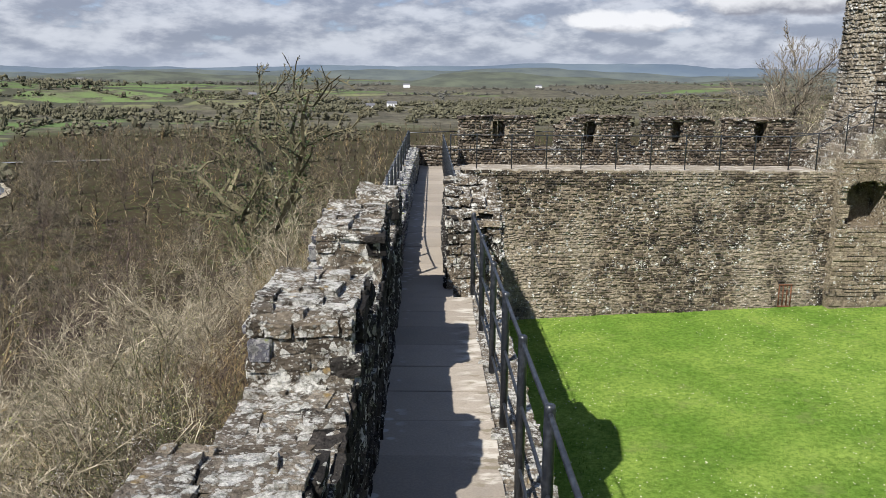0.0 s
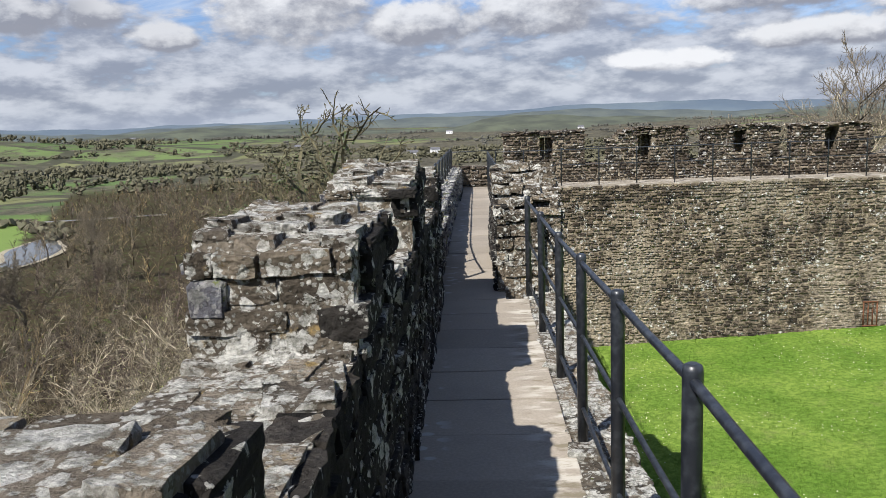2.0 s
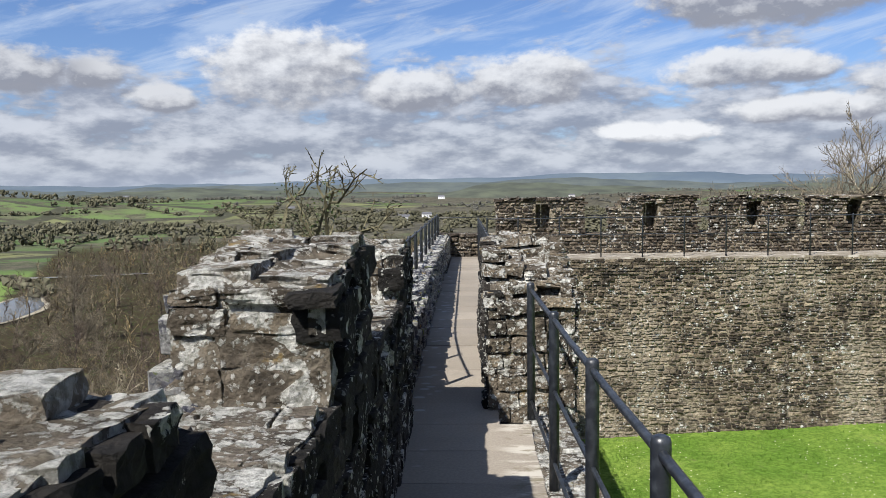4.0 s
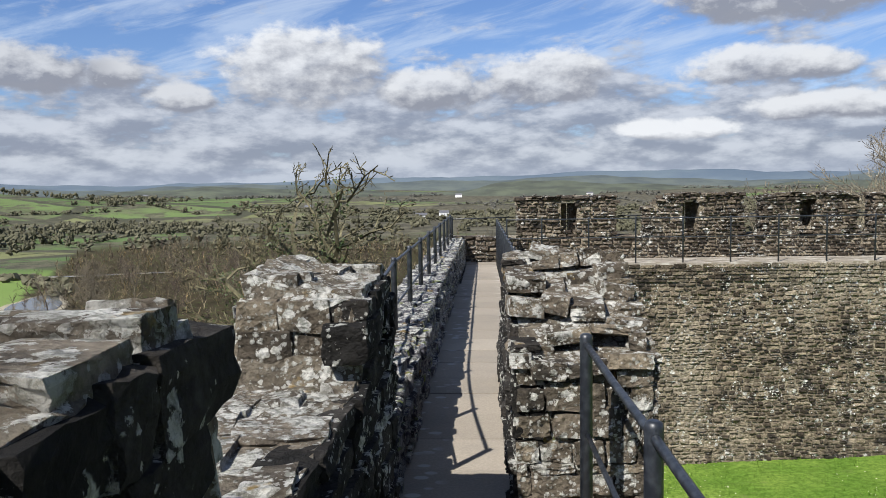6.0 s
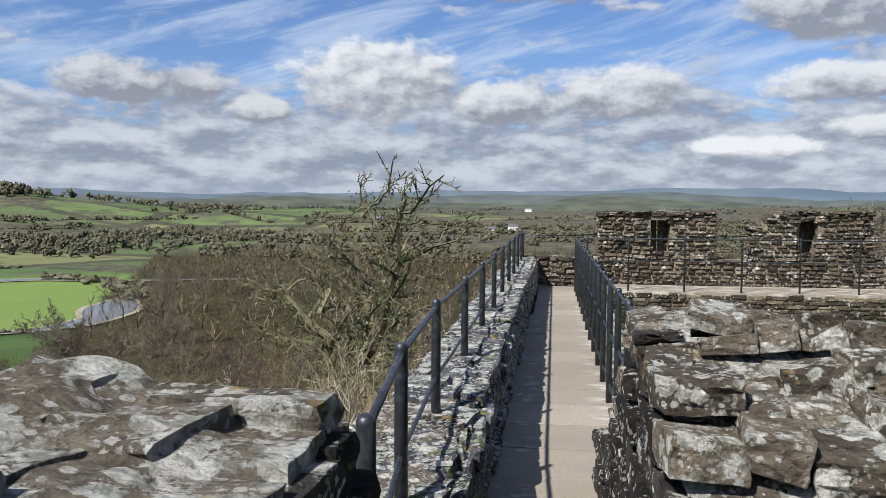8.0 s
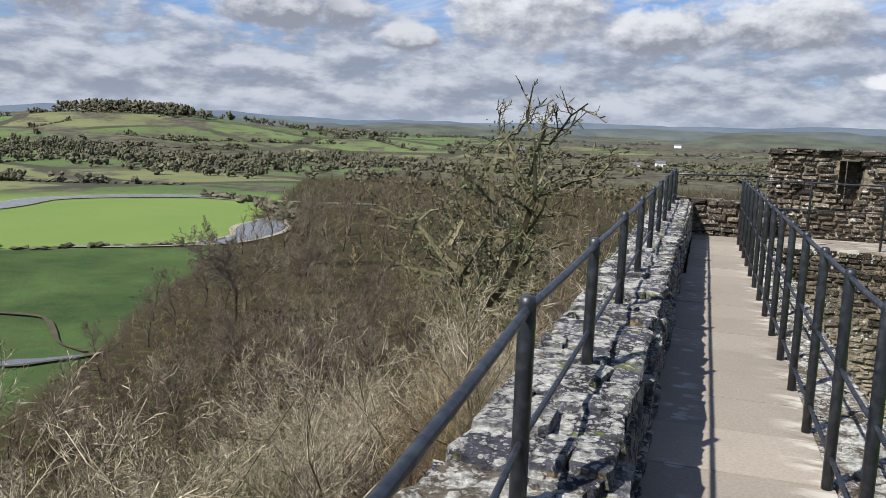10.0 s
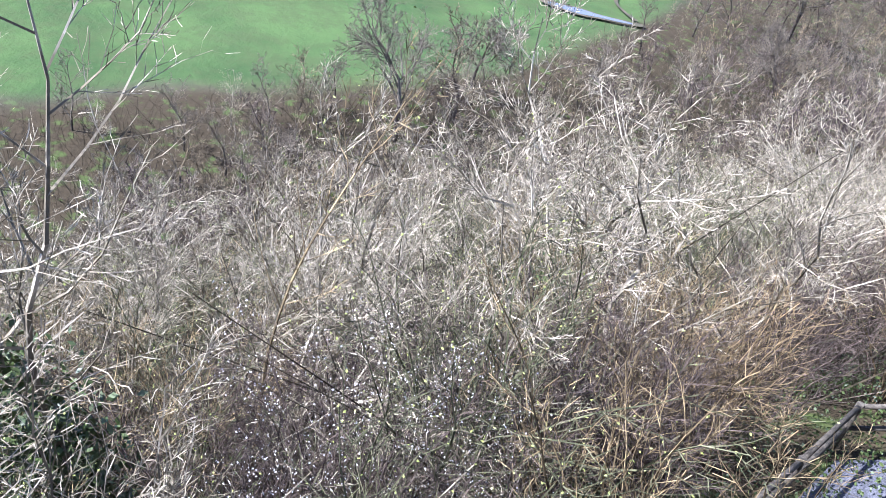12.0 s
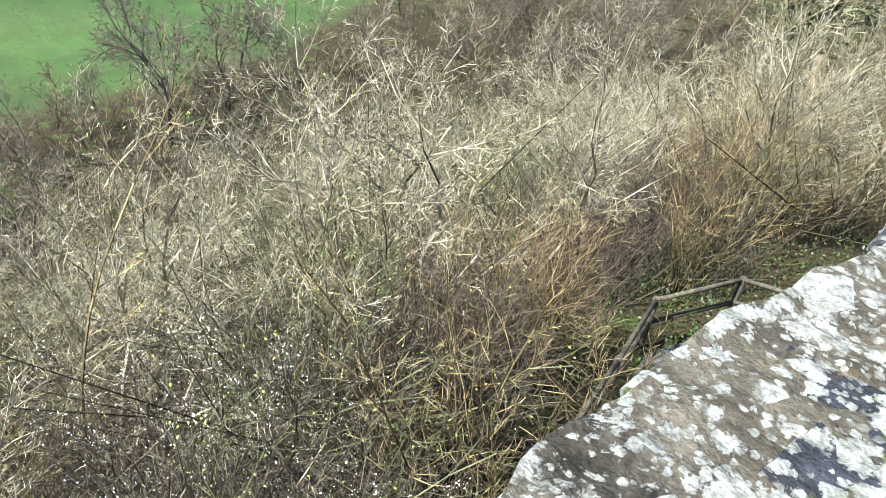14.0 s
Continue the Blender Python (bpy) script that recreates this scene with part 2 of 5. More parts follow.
def lawn_material():
    m, k = material("lawn")
    p = place(k)
    base = k.mix(k.step(k.noise(p, 0.55, 5.0, 0.6), 0.35, 0.68), (0.150, 0.262, 0.036), (0.265, 0.375, 0.070))
    base = k.mix(k.step(k.noise(p, 9.0, 8.0, 0.78), 0.36, 0.64), k.mix(1.0, base, (0.48, 0.55, 0.40), "MULTIPLY"), base)
    base = k.mix(k.math("MULTIPLY", k.step(k.noise(p, 1.6, 6.0, 0.7), 0.54, 0.70), 0.5), base, (0.20, 0.235, 0.075))
    finish(k, base, 0.95, k.noise(p, 60.0, 4.0, 0.7), strength=0.9, dist=0.05, spec=0.1)
    return m


M_LAWN = lawn_material()


def land_material():
    """Pasture in fields near the river and far off, brown woodland between, leaf litter on the castle's slope."""
    m, k = material("countryside")
    p = place(k)
    s3 = k.n("ShaderNodeSeparateXYZ", i0=p)
    wobble = k.n("ShaderNodeTexNoise", Vector=p, Scale=0.006, Detail=3.0).outputs["Color"]
    wv = k.n("ShaderNodeVectorMath", operation="MULTIPLY_ADD")
    k.put(wv.inputs[0], wobble), k.put(wv.inputs[1], (70, 70, 0)), k.put(wv.inputs[2], p)
    cell = k.n("ShaderNodeTexVoronoi", Vector=k.vmul(wv.outputs[0], (0.0058, 0.0085, 0)), Scale=1.0).outputs["Color"]
    cs = k.n("ShaderNodeSeparateColor", i0=cell)
    field = k.mix(cs.outputs[0], (0.060, 0.098, 0.038), (0.115, 0.158, 0.060))
    field = k.mix(k.step(cs.outputs[1], 0.62, 0.70), field, (0.15, 0.155, 0.075))
    field = k.mix(k.step(cs.outputs[2], 0.90, 0.93), field, (0.10, 0.085, 0.062))
    field = k.mix(k.math("MULTIPLY", k.step(k.noise(p, 0.021, 6.0, 0.6), 0.35, 0.7), 0.4), field, (0.085, 0.12, 0.035))
    wood = k.mix(k.step(k.noise(p, 0.06, 8.0, 0.8), 0.35, 0.65), (0.038, 0.036, 0.028), (0.118, 0.108, 0.076))
    edges = k.n("ShaderNodeTexVoronoi", feature="DISTANCE_TO_EDGE", Vector=k.vmul(wv.outputs[0], (0.0058, 0.0085, 0)), Scale=1.0).outputs["Distance"]
    field = k.mix(k.math("MULTIPLY", k.step(k.math("ADD", edges, k.math("MULTIPLY", k.noise(p, 0.035, 4.0, 0.7), 0.10)), 0.125, 0.095), 0.95), field, (0.05, 0.05, 0.036))
    field = k.mix(k.math("MULTIPLY", k.step(k.noise(p, 0.016, 8.0, 0.75), 0.53, 0.57), 0.85), field, wood)
    dist = k.n("ShaderNodeVectorMath", operation="LENGTH", i0=p).outputs["Value"]
    cover = k.step(k.math("ADD", k.noise(k.vmul(p, (0.0021, 0.0034, 0)), 1.0, 5.0, 0.6), k.step(s3.outputs[0], -700.0, 0.0, -0.12, 0.06)), 0.40, 0.50)
    cover = k.math("MULTIPLY", cover, k.step(dist, 470.0, 640.0))
    base = k.mix(cover, field, wood)
    # the meadows by the river, a cloud's shadow painted into the near one's green
    mead = k.mix(k.step(k.noise(p, 0.05, 7.0, 0.65), 0.35, 0.65), (0.030, 0.055, 0.019), (0.060, 0.096, 0.031))
    bright = k.mix(k.noise(p, 0.03, 6.0, 0.6), (0.105, 0.165, 0.042), (0.155, 0.205, 0.062))
    mead = k.mix(k.math("MULTIPLY", k.step(k.noise(p, 0.30, 7.0, 0.72), 0.42, 0.62), 0.7), mead, (0.050, 0.066, 0.026))
    far_side = k.step(k.math("SUBTRACT", s3.outputs[1], k.math("ADD", k.math("MULTIPLY", s3.outputs[0], 0.95), 352.0)), -4.0, 4.0)
    mead = k.mix(far_side, mead, bright)
    rim = k.math("ADD", s3.outputs[0], k.math("MULTIPLY", k.math("MAXIMUM", k.math("SUBTRACT", s3.outputs[1], 73.0), 0.0), 0.43))
    west = k.step(k.math("ADD", rim, k.math("MULTIPLY", k.noise(p, 0.06, 3.0), 10.0)), -66.0, -72.0)
    near = k.math("MULTIPLY", k.step(dist, 470.0, 400.0), k.math("MULTIPLY", k.step(s3.outputs[2], -30.5, -32.5), west))
    base = k.mix(near, base, mead)
    # leaf litter, its tones lowered to hold the shade under the wood
    litter = k.mix(k.noise(p, 2.2, 6.0, 0.7), (0.018, 0.015, 0.009), (0.060, 0.046, 0.027))
    litter = k.mix(k.step(k.noise(p, 0.6, 5.0, 0.6), 0.52, 0.66), litter, (0.055, 0.075, 0.022))
    base = k.mix(k.step(s3.outputs[2], -32.5, -30.0), base, k.mix(k.step(dist, 330.0, 260.0), base, litter))
    base = k.mix(k.math("MULTIPLY", k.step(dist, 640.0, 540.0), k.math("SUBTRACT", 1.0, west)), base, litter)
    finish(k, base, 0.95, k.noise(p, 0.9, 5.0, 0.7), strength=0.5, dist=0.5, spec=0.05)
    return m


M_LAND = land_material()


def plain(name, a, b, scale=4.0, rough=0.9, spec=0.2, bump=0.3, dist=0.01, random_tint=True, contrast=(0.35, 0.68), spread=0.5):
    m, k = material(name)
    p = place(k)
    base = k.mix(k.step(k.noise(p, scale, 6.0, 0.65), *contrast), a, b)
    if random_tint:
        base = k.mix(k.step(piece_random(k), 0.0, 1.0, 0, spread), base, tuple(0.55 * c for c in a))
    finish(k, base, rough, k.noise(p, scale * 6, 4.0), strength=bump, dist=dist, spec=spec)
    return m


M_BARK_PALE = plain("pale_bark", (0.17, 0.142, 0.09), (0.60, 0.53, 0.39), 2.0, spread=0.9)
M_BARK_TAN = plain("tan_twig", (0.10, 0.073, 0.035), (0.42, 0.32, 0.165), 1.1, spread=0.9)
M_BARK_GREY = plain("grey_bark", (0.095, 0.080, 0.058), (0.25, 0.21, 0.15), 7.0)
M_BARK_DARK = plain("dark_bark", (0.040, 0.032, 0.025), (0.095, 0.078, 0.058), 5.0)
M_BARK_PURPLE = plain("budding_twig", (0.068, 0.050, 0.040), (0.175, 0.135, 0.105), 1.5, spread=0.9)
M_BARK_GOLD = plain("golden_twig", (0.16, 0.115, 0.055), (0.34, 0.25, 0.13), 1.2, spread=0.9)
M_IVY = plain("ivy_leaf", (0.030, 0.050, 0.012), (0.095, 0.125, 0.032), 5.0, rough=0.5, spec=0.4)
M_BARK_MOSS = plain("mossy_bark", (0.085, 0.075, 0.042), (0.190, 0.170, 0.100), 3.0)
M_MOSSY = plain("lichened_twig", (0.065, 0.070, 0.032), (0.175, 0.168, 0.092), 2.0, spread=0.9)
M_BLOSSOM = plain("blossom", (0.62, 0.60, 0.56), (0.80, 0.78, 0.76), 9.0)
M_MOSS = plain("moss", (0.13, 0.16, 0.030), (0.27, 0.30, 0.075), 40.0)
M_BUD = plain("leaf_bud", (0.24, 0.27, 0.07), (0.40, 0.42, 0.15), 9.0)
M_HEDGE = plain("hedge", (0.072, 0.070, 0.042), (0.135, 0.125, 0.080), 0.09, bump=0.3, dist=0.3)
# the far woods' colour is greyed to carry the haze
M_HAZED_WOOD = plain("hazed_wood", (0.080, 0.080, 0.068), (0.145, 0.138, 0.115), 0.06, bump=0.6, dist=1.0)
M_TIMBER = plain("weathered_timber", (0.055, 0.048, 0.036), (0.13, 0.112, 0.085), 14.0)
M_WHITEWASH = plain("whitewash", (0.74, 0.73, 0.70), (0.82, 0.81, 0.79), 0.5)
M_ROOF = plain("slate_roof", (0.10, 0.10, 0.11), (0.17, 0.17, 0.18), 0.6)
# stem colour kept dark to paint the shaded gaps between the shrubs
M_SHADE_STEM = plain("shaded_undergrowth_stem", (0.022, 0.018, 0.010), (0.095, 0.075, 0.040), 0.9)
M_WOOD_TWIG = plain("woodland_twig", (0.085, 0.067, 0.040), (0.29, 0.235, 0.145), 0.25, spread=0.9)
# distance haze is put into these colours: paler and bluer ridge by ridge
M_HAZED_RIDGE = (plain("near_ridge", (0.050, 0.055, 0.042), (0.088, 0.098, 0.066), 0.011, random_tint=False), plain("hazed_mid_ridge", (0.062, 0.074, 0.074), (0.095, 0.108, 0.095), 0.009, random_tint=False),
           plain("hazed_far_ridge", (0.078, 0.104, 0.135), (0.105, 0.132, 0.152), 0.003, random_tint=False))
M_RUST = plain("rusted_iron", (0.10, 0.045, 0.025), (0.20, 0.09, 0.045), 12.0)


def water_material():
    m, k = material("river_water")
    p = place(k)
    finish(k, (0.10, 0.105, 0.10), 0.12, k.noise(p, 0.9, 4.0), spec=0.6, strength=0.12, dist=0.1)
    return m


M_WATER = water_material()
M_SAND = plain("river_shingle", (0.24, 0.21, 0.15), (0.36, 0.32, 0.24), 0.3)
M_MUD = plain("bare_mud", (0.060, 0.055, 0.032), (0.12, 0.095, 0.060), 0.4)
M_GRAVEL = plain("path_gravel", (0.045, 0.046, 0.052), (0.13, 0.13, 0.145), 40.0)
M_DAISY = plain("daisy_petal", (0.72, 0.70, 0.48), (0.82, 0.81, 0.66), 9.0)


# ---------------------------------------------------------------- builders
def mesh_from(name, verts, faces, mat):
    me = bpy.data.meshes.new(name)
    me.from_pydata([tuple(v) for v in verts], [], [tuple(f) for f in faces])
    me.materials.append(mat)
    return me


def part(name, bm, mat, parent, label=""):
    """Links a bmesh, or a ready mesh, as one object under a thing or a part."""
    if isinstance(bm, bmesh.types.BMesh):
        me = bpy.data.meshes.new(name)
        bm.to_mesh(me)
        bm.free()
        me.materials.append(mat)
    else:
        me = bm
    ob = new(name, me)
    ob.parent = parent
    if label:
        ob["label"] = label
    return ob


def empty(name, at, label, category, group="", kind=""):
    ob = new(name)
    ob.location = at
    ob.empty_display_size = 0.2
    return tagged(ob, label, category, group, kind)


def smooth(me):
    me.polygons.foreach_set("use_smooth", [True] * len(me.polygons))
    return me


def interp(x, pts):
    return float(np.interp(x, [p[0] for p in pts], [p[1] for p in pts]))


def cuboid(verts, faces, lo, hi):
    o = len(verts)
    verts += [(x, y, z) for x in (lo[0], hi[0]) for y in (lo[1], hi[1]) for z in (lo[2], hi[2])]
    faces += [tuple(o + i for i in f) for f in ((0, 1, 3, 2), (4, 6, 7, 5), (0, 4, 5, 1), (2, 3, 7, 6), (0, 2, 6, 4), (1, 5, 7, 3))]


def tube(points, radius, sides=8, cap=True):
    """A bmesh of a round bar along points."""
    bm = bmesh.new()
    rings = []
    for i, p in enumerate(points):
        p = Vector(p)
        a = Vector(points[max(i - 1, 0)])
        b = Vector(points[min(i + 1, len(points) - 1)])
        d = (b - a).normalized()
        u = d.cross(Vector((0, 0, 1)) if abs(d.z) < 0.9 else Vector((1, 0, 0))).normalized()
        v = d.cross(u)
        rad = radius[i] if isinstance(radius, (list, tuple)) else radius
        rings.append([bm.verts.new(p + rad * (math.cos(q) * u + math.sin(q) * v)) for q in [2 * math.pi * j / sides for j in range(sides)]])
    for a, b in zip(rings, rings[1:]):
        for j in range(sides):
            f = bm.faces.new((a[j], a[(j + 1) % sides], b[(j + 1) % sides], b[j]))
            f.smooth = True
    if cap:
        bm.faces.new(rings[0][::-1])
        bm.faces.new(rings[-1])
    return bm


# stones: some worn, irregular shapes of unit size that every course shares
def stone_shapes(mat, count, seed, rough=False):
    rng = random.Random(seed)
    shapes = []
    for n in range(count):
        bm = bmesh.new()
        bmesh.ops.create_cube(bm, size=1.0)
        for v in bm.verts:
            v.co += Vector((rng.uniform(-0.05, 0.05), rng.uniform(-0.04, 0.04), rng.uniform(-0.07, 0.05)))
        if rough:
            bmesh.ops.subdivide_edges(bm, edges=list(bm.edges), cuts=4, use_grid_fill=True)
            for v in bm.verts:
                c = v.co.copy()
                far = max(abs(c.x), abs(c.y), abs(c.z))
                edges = sum(abs(q) > 0.40 for q in c)
                v.co *= 1.0 - 0.022 * max(0, edges - 1)
                q = noise.noise_vector(c * 2.7 + Vector((n * 9.1, seed, 0)))
                g = noise.noise_vector(c * 7.5 + Vector((n * 3.1, seed, 5)))
                v.co += Vector((q.x * 0.035 + g.x * 0.03, q.y * 0.07 + g.y * 0.06, q.z * 0.07 + g.z * 0.07)) * far * 2
        else:
            bmesh.ops.bevel(bm, geom=list(bm.edges), offset=0.10, segments=1, affect="EDGES", profile=0.5)
            for v in bm.verts:
                v.co += Vector((rng.uniform(-0.025, 0.025), rng.uniform(-0.025, 0.025), rng.uniform(-0.03, 0.03)))
        me = bpy.data.meshes.new("stone")
        bm.to_mesh(me)
        bm.free()
        me.materials.append(mat)
        shapes.append(me)
    return shapes


def chip_shapes():
    """Faces of small stones for walls that stay far off: a block with a worn front."""
    rng = random.Random(4)
    shapes = []
    for _ in range(14):
        j = lambda a: rng.uniform(-a, a)
        back = [(x, 0.5, z) for x, z in ((-0.5, -0.5), (0.5, -0.5), (0.5, 0.5), (-0.5, 0.5))]
        mid = [(x + j(0.07), -0.1 + j(0.1), z + j(0.10)) for x, z in ((-0.48, -0.46), (0.48, -0.46), (0.48, 0.46), (-0.48, 0.46))]
        front = [(x + j(0.07), -0.5 + j(0.12), z + j(0.08)) for x, z in ((-0.36, -0.30), (0.36, -0.30), (0.36, 0.30), (-0.36, 0.30))]
        faces = [(8, 9, 10, 11)]
        for o in (0, 4):
            faces += [(o + a, o + (a + 1) % 4, o + 4 + (a + 1) % 4, o + 4 + a) for a in range(4)]
        shapes.append((np.array(back + mid + front), faces))
    return shapes


ROUGH = {m.name: stone_shapes(m, 12, i, True) for i, m in enumerate((M_PARAPET, M_CAP, M_INNER, M_WHITE))}
STONES = {m.name: stone_shapes(m, 9, i) for i, m in enumerate((M_PARAPET, M_CAP, M_WHITE, M_INNER, M_CURTAIN, M_TOWER, M_SANDY))}
STONES[M_MERLON.name] = stone_shapes(M_MERLON, 9, 77)
CHIPS = chip_shapes()


class Masonry:
    """Lays stones: as objects of their own under a wall, or joined into one mesh."""

    def __init__(self, wall, mat, seed, joined=False, small=False, gap=(0.006, 0.030), loose=1.0):
        self.small, self.gap, self.loose = small, gap, loose
        self.wall, self.mat, self.joined, self.rng = wall, mat, joined, random.Random(seed)
        self.v, self.f = [], []

    def lay(self, m, mat=None):
        mat = mat or self.mat
        me = self.rng.choice(ROUGH[mat.name] if mat.name in ROUGH and not self.joined else STONES[mat.name])
        if self.joined:
            o = len(self.v)
            if self.small:
                a, faces = self.rng.choice(CHIPS)
                self.v += (a * np.array((1, -1, 1)) @ np.array(m.to_3x3()).T + np.array(m.translation)).tolist()
                self.f += [tuple(o + i for i in p) for p in faces]
                return
            a = np.empty(len(me.vertices) * 3)
            me.vertices.foreach_get("co", a)
            a = a.reshape(-1, 3) @ np.array(m.to_3x3()).T + np.array(m.translation)
            self.v += a.tolist()
            self.f += [tuple(o + i for i in p.vertices) for p in me.polygons]
        else:
            ob = new("stone", me)
            ob.parent = self.wall
            ob.matrix_parent_inverse = self.wall.matrix_basis.inverted()
            ob.matrix_basis = m

    def face(self, origin, along, out, length, bottom, top, course=(0.08, 0.15), size=(0.16, 0.42), depth=0.14, proud=0.03, mats=None, skip=None):
        """Courses over a face: bottom and top are functions of the way along it."""
        rng = self.rng
        origin, along, out = Vector(origin), Vector(along).normalized(), Vector(out).normalized()
        up = Vector((0, 0, 1))
        zmin = min(bottom(length * i / 40) for i in range(41))
        zmax = max(top(length * i / 40) for i in range(41))
        z = zmin
        rot = Matrix((along, out, up)).transposed().to_4x4()
        while z < zmax - 0.02:
            h = rng.uniform(*course)
            s = rng.uniform(-0.2, 0.0)
            while s < length:
                l = rng.uniform(*size)
                a, b = max(s, 0), min(s + l, length)
                s += l
                if b - a < 0.05:
                    continue
                mid = (a + b) / 2
                hh = min(h * rng.uniform(0.78, 1.18), top(mid) - z + 0.015)
                lift = self.wave * noise.noise(Vector((mid * 0.9, z * 0.8, 3.1)))
                if z + h * 0.5 < bottom(mid) or hh < 0.03 or (skip and skip(mid, z + h / 2)):
                    continue
                p = origin + along * mid + up * (z + hh / 2 + lift) + out * (proud - depth / 2 + rng.uniform(-0.02, 0.022) * self.loose)
                sc = Matrix.Diagonal((b - a - rng.uniform(*self.gap), depth, hh - rng.uniform(*self.gap) * 0.85, 1))
                tilt = Euler((rng.uniform(-0.05, 0.05) * self.loose, rng.uniform(-0.035, 0.035), rng.uniform(-0.06, 0.06) * self.loose)).to_matrix().to_4x4()
                self.lay(Matrix.Translation(p) @ rot @ tilt @ sc, rng.choice(mats) if mats else None)
            z += h

    def caps(self, x0, x1, y0, y1, ztop, size=(0.18, 0.45), thick=(0.05, 0.10), tilt=0.07, mats=None):
        """Flat stones over the top of a wall; ztop(x, y) is the height."""
        rng = self.rng
        y = y0
        while y < y1 - 0.02:
            dy = min(rng.uniform(*size), y1 - y)
            x = x0
            while x < x1 - 0.02:
                dx = min(rng.uniform(size[0], size[1]), x1 - x)
                if x1 - x - dx < 0.08:
                    dx = x1 - x
                t = rng.uniform(*thick)
                cx, cy = x + dx / 2, y + dy / 2 + rng.uniform(-0.03, 0.03)
                p = Vector((cx, cy, ztop(cx, cy) - t / 2 + rng.uniform(-0.015, 0.02)))
                e = Euler((rng.uniform(-tilt, tilt), rng.uniform(-tilt, tilt), rng.uniform(-0.2, 0.2) + (math.pi if self.small else 0))).to_matrix().to_4x4()
                self.lay(Matrix.Translation(p) @ e @ Matrix.Diagonal((dx * self.cover, dy * self.cover, t, 1)), rng.choice(mats) if mats else None)
                x += dx
            y += dy

    cover, wave = 1.03, 0.0

    def close(self, name="stonework"):
        if self.joined and self.v:
            ob = part(name, mesh_from(name, self.v, self.f, self.mat), self.mat, self.wall)
            ob["kind"] = "stuff"


# ---------------------------------------------------------------- the land
def slope_distance(x, y):
    return math.hypot(max(0.0, -0.6 - x), max(0.0, y - 25.6))


def land_height(x, y):
    d = slope_distance(x, y)
    r = math.hypot(x, y)
    n = noise.fractal(Vector((x * 0.02, y * 0.02, 0.3)), 1.0, 2.0, 4)
    z = -5.6 - 0.40 * d - 0.0008 * d * d - 0.30 * max(0.0, -4.6 - x) + 1.2 * n * min(1.0, d / 20)
    z = max(z, -35.0 + 0.15 * n)
    far = max(0.0, min(1.0, (r - 420) / 3600))
    roll = noise.fractal(Vector((x * 0.0011, y * 0.0011, 4.2)), 1.0, 2.0, 4)
    z += 52 * far ** 1.25 + 20 * roll * min(1.0, max(0.0, r - 420) / 700) - 4 * min(1.0, max(0.0, r - 420) / 700)
    z += 46 * math.exp(-(((x + 800) / 330) ** 2 + ((y - 1020) / 210) ** 2))
    z += 26 * math.exp(-(((x + 330) / 200) ** 2 + ((y - 1050) / 160) ** 2))
    return z


def build_land():
    radii = [0.0] + [1.2 * 1.068 ** i for i in range(127)]
    n = 220
    verts, faces = [(0, 20, land_height(0, 20))], []
    for r in radii[1:]:
        for j in range(n):
            a = 2 * math.pi * j / n
            x, y = r * math.sin(a), 20 + r * math.cos(a)
            verts.append((x, y, land_height(x, y)))
    for j in range(n):
        faces.append((0, 1 + (j + 1) % n, 1 + j))
    for i in range(len(radii) - 2):
        for j in range(n):
            a, b = 1 + i * n + j, 1 + i * n + (j + 1) % n
            faces.append((a, b, b + n, a + n))
    ob = new("ground", smooth(mesh_from("ground", verts, faces, M_LAND)))
    return tagged(ob, "wooded castle slope falling to green valley meadows and hills", "ground", kind="structure")


build_land()


def ribbon(name, pts, widths, z, mat, label, category):
    """A strip along a line on the valley floor."""
    bm = bmesh.new()
    pts = [Vector(p) for p in pts]
    fine, fw = [], []
    for i in range(len(pts) - 1):
        p0, p1, p2, p3 = pts[max(i - 1, 0)], pts[i], pts[i + 1], pts[min(i + 2, len(pts) - 1)]
        for s in range(8):
            t = s / 8
            fine.append(0.5 * ((2 * p1) + (p2 - p0) * t + (2 * p0 - 5 * p1 + 4 * p2 - p3) * t * t + (3 * p1 - p0 - 3 * p2 + p3) * t ** 3))
            fw.append(widths[i] * (1 - t) + widths[i + 1] * t)
    rows = []
    for i, p in enumerate(fine):
        d = (fine[min(i + 1, len(fine) - 1)] - fine[max(i - 1, 0)]).normalized()
        q = Vector((-d.y, d.x)) * fw[i] * (0.5 + 0.06 * math.sin(i * 0.7))
        rows.append((bm.verts.new((p.x + q.x, p.y + q.y, z)), bm.verts.new((p.x - q.x, p.y - q.y, z))))
    for a, b in zip(rows, rows[1:]):
        bm.faces.new((a[0], a[1], b[1], b[0]))
    me = bpy.data.meshes.new(name)
    bm.to_mesh(me)
    bm.free()
    me.materials.append(mat)
    return tagged(new(name, me), label, category, kind="structure")


RIVER = ((-620, 60), (-420, 130), (-275, 225), (-278, 300), (-244, 345), (-196, 352), (-140, 372))
ribbon("river_bank", RIVER, (12, 12, 13, 15, 15, 7, 5), -34.62, M_SAND, "pale shingle bank along the river", "river bank")
ribbon("river", RIVER, (9, 9, 10, 12, 11, 4, 2), -34.58, M_WATER, "still silvery river bending through the meadows", "river")
POOL = ((-160, 292), (-151, 268), (-139, 236), (-146, 212), (-175, 188))
ribbon("river_bank", POOL, (2, 21, 15, 6, 2), -34.62, M_SAND, "pale shingle rim of the backwater", "river bank")
ribbon("river", POOL, (1, 17, 11, 3, 1), -34.58, M_WATER, "silvery backwater beside the wood", "river")
ribbon("pond_edge", ((-99, 97), (-95, 100), (-91, 104), (-87, 110)), (1.2, 4.2, 2.6, 1.2), -34.64, M_MUD, "muddy rim of a meadow pool", "mud")
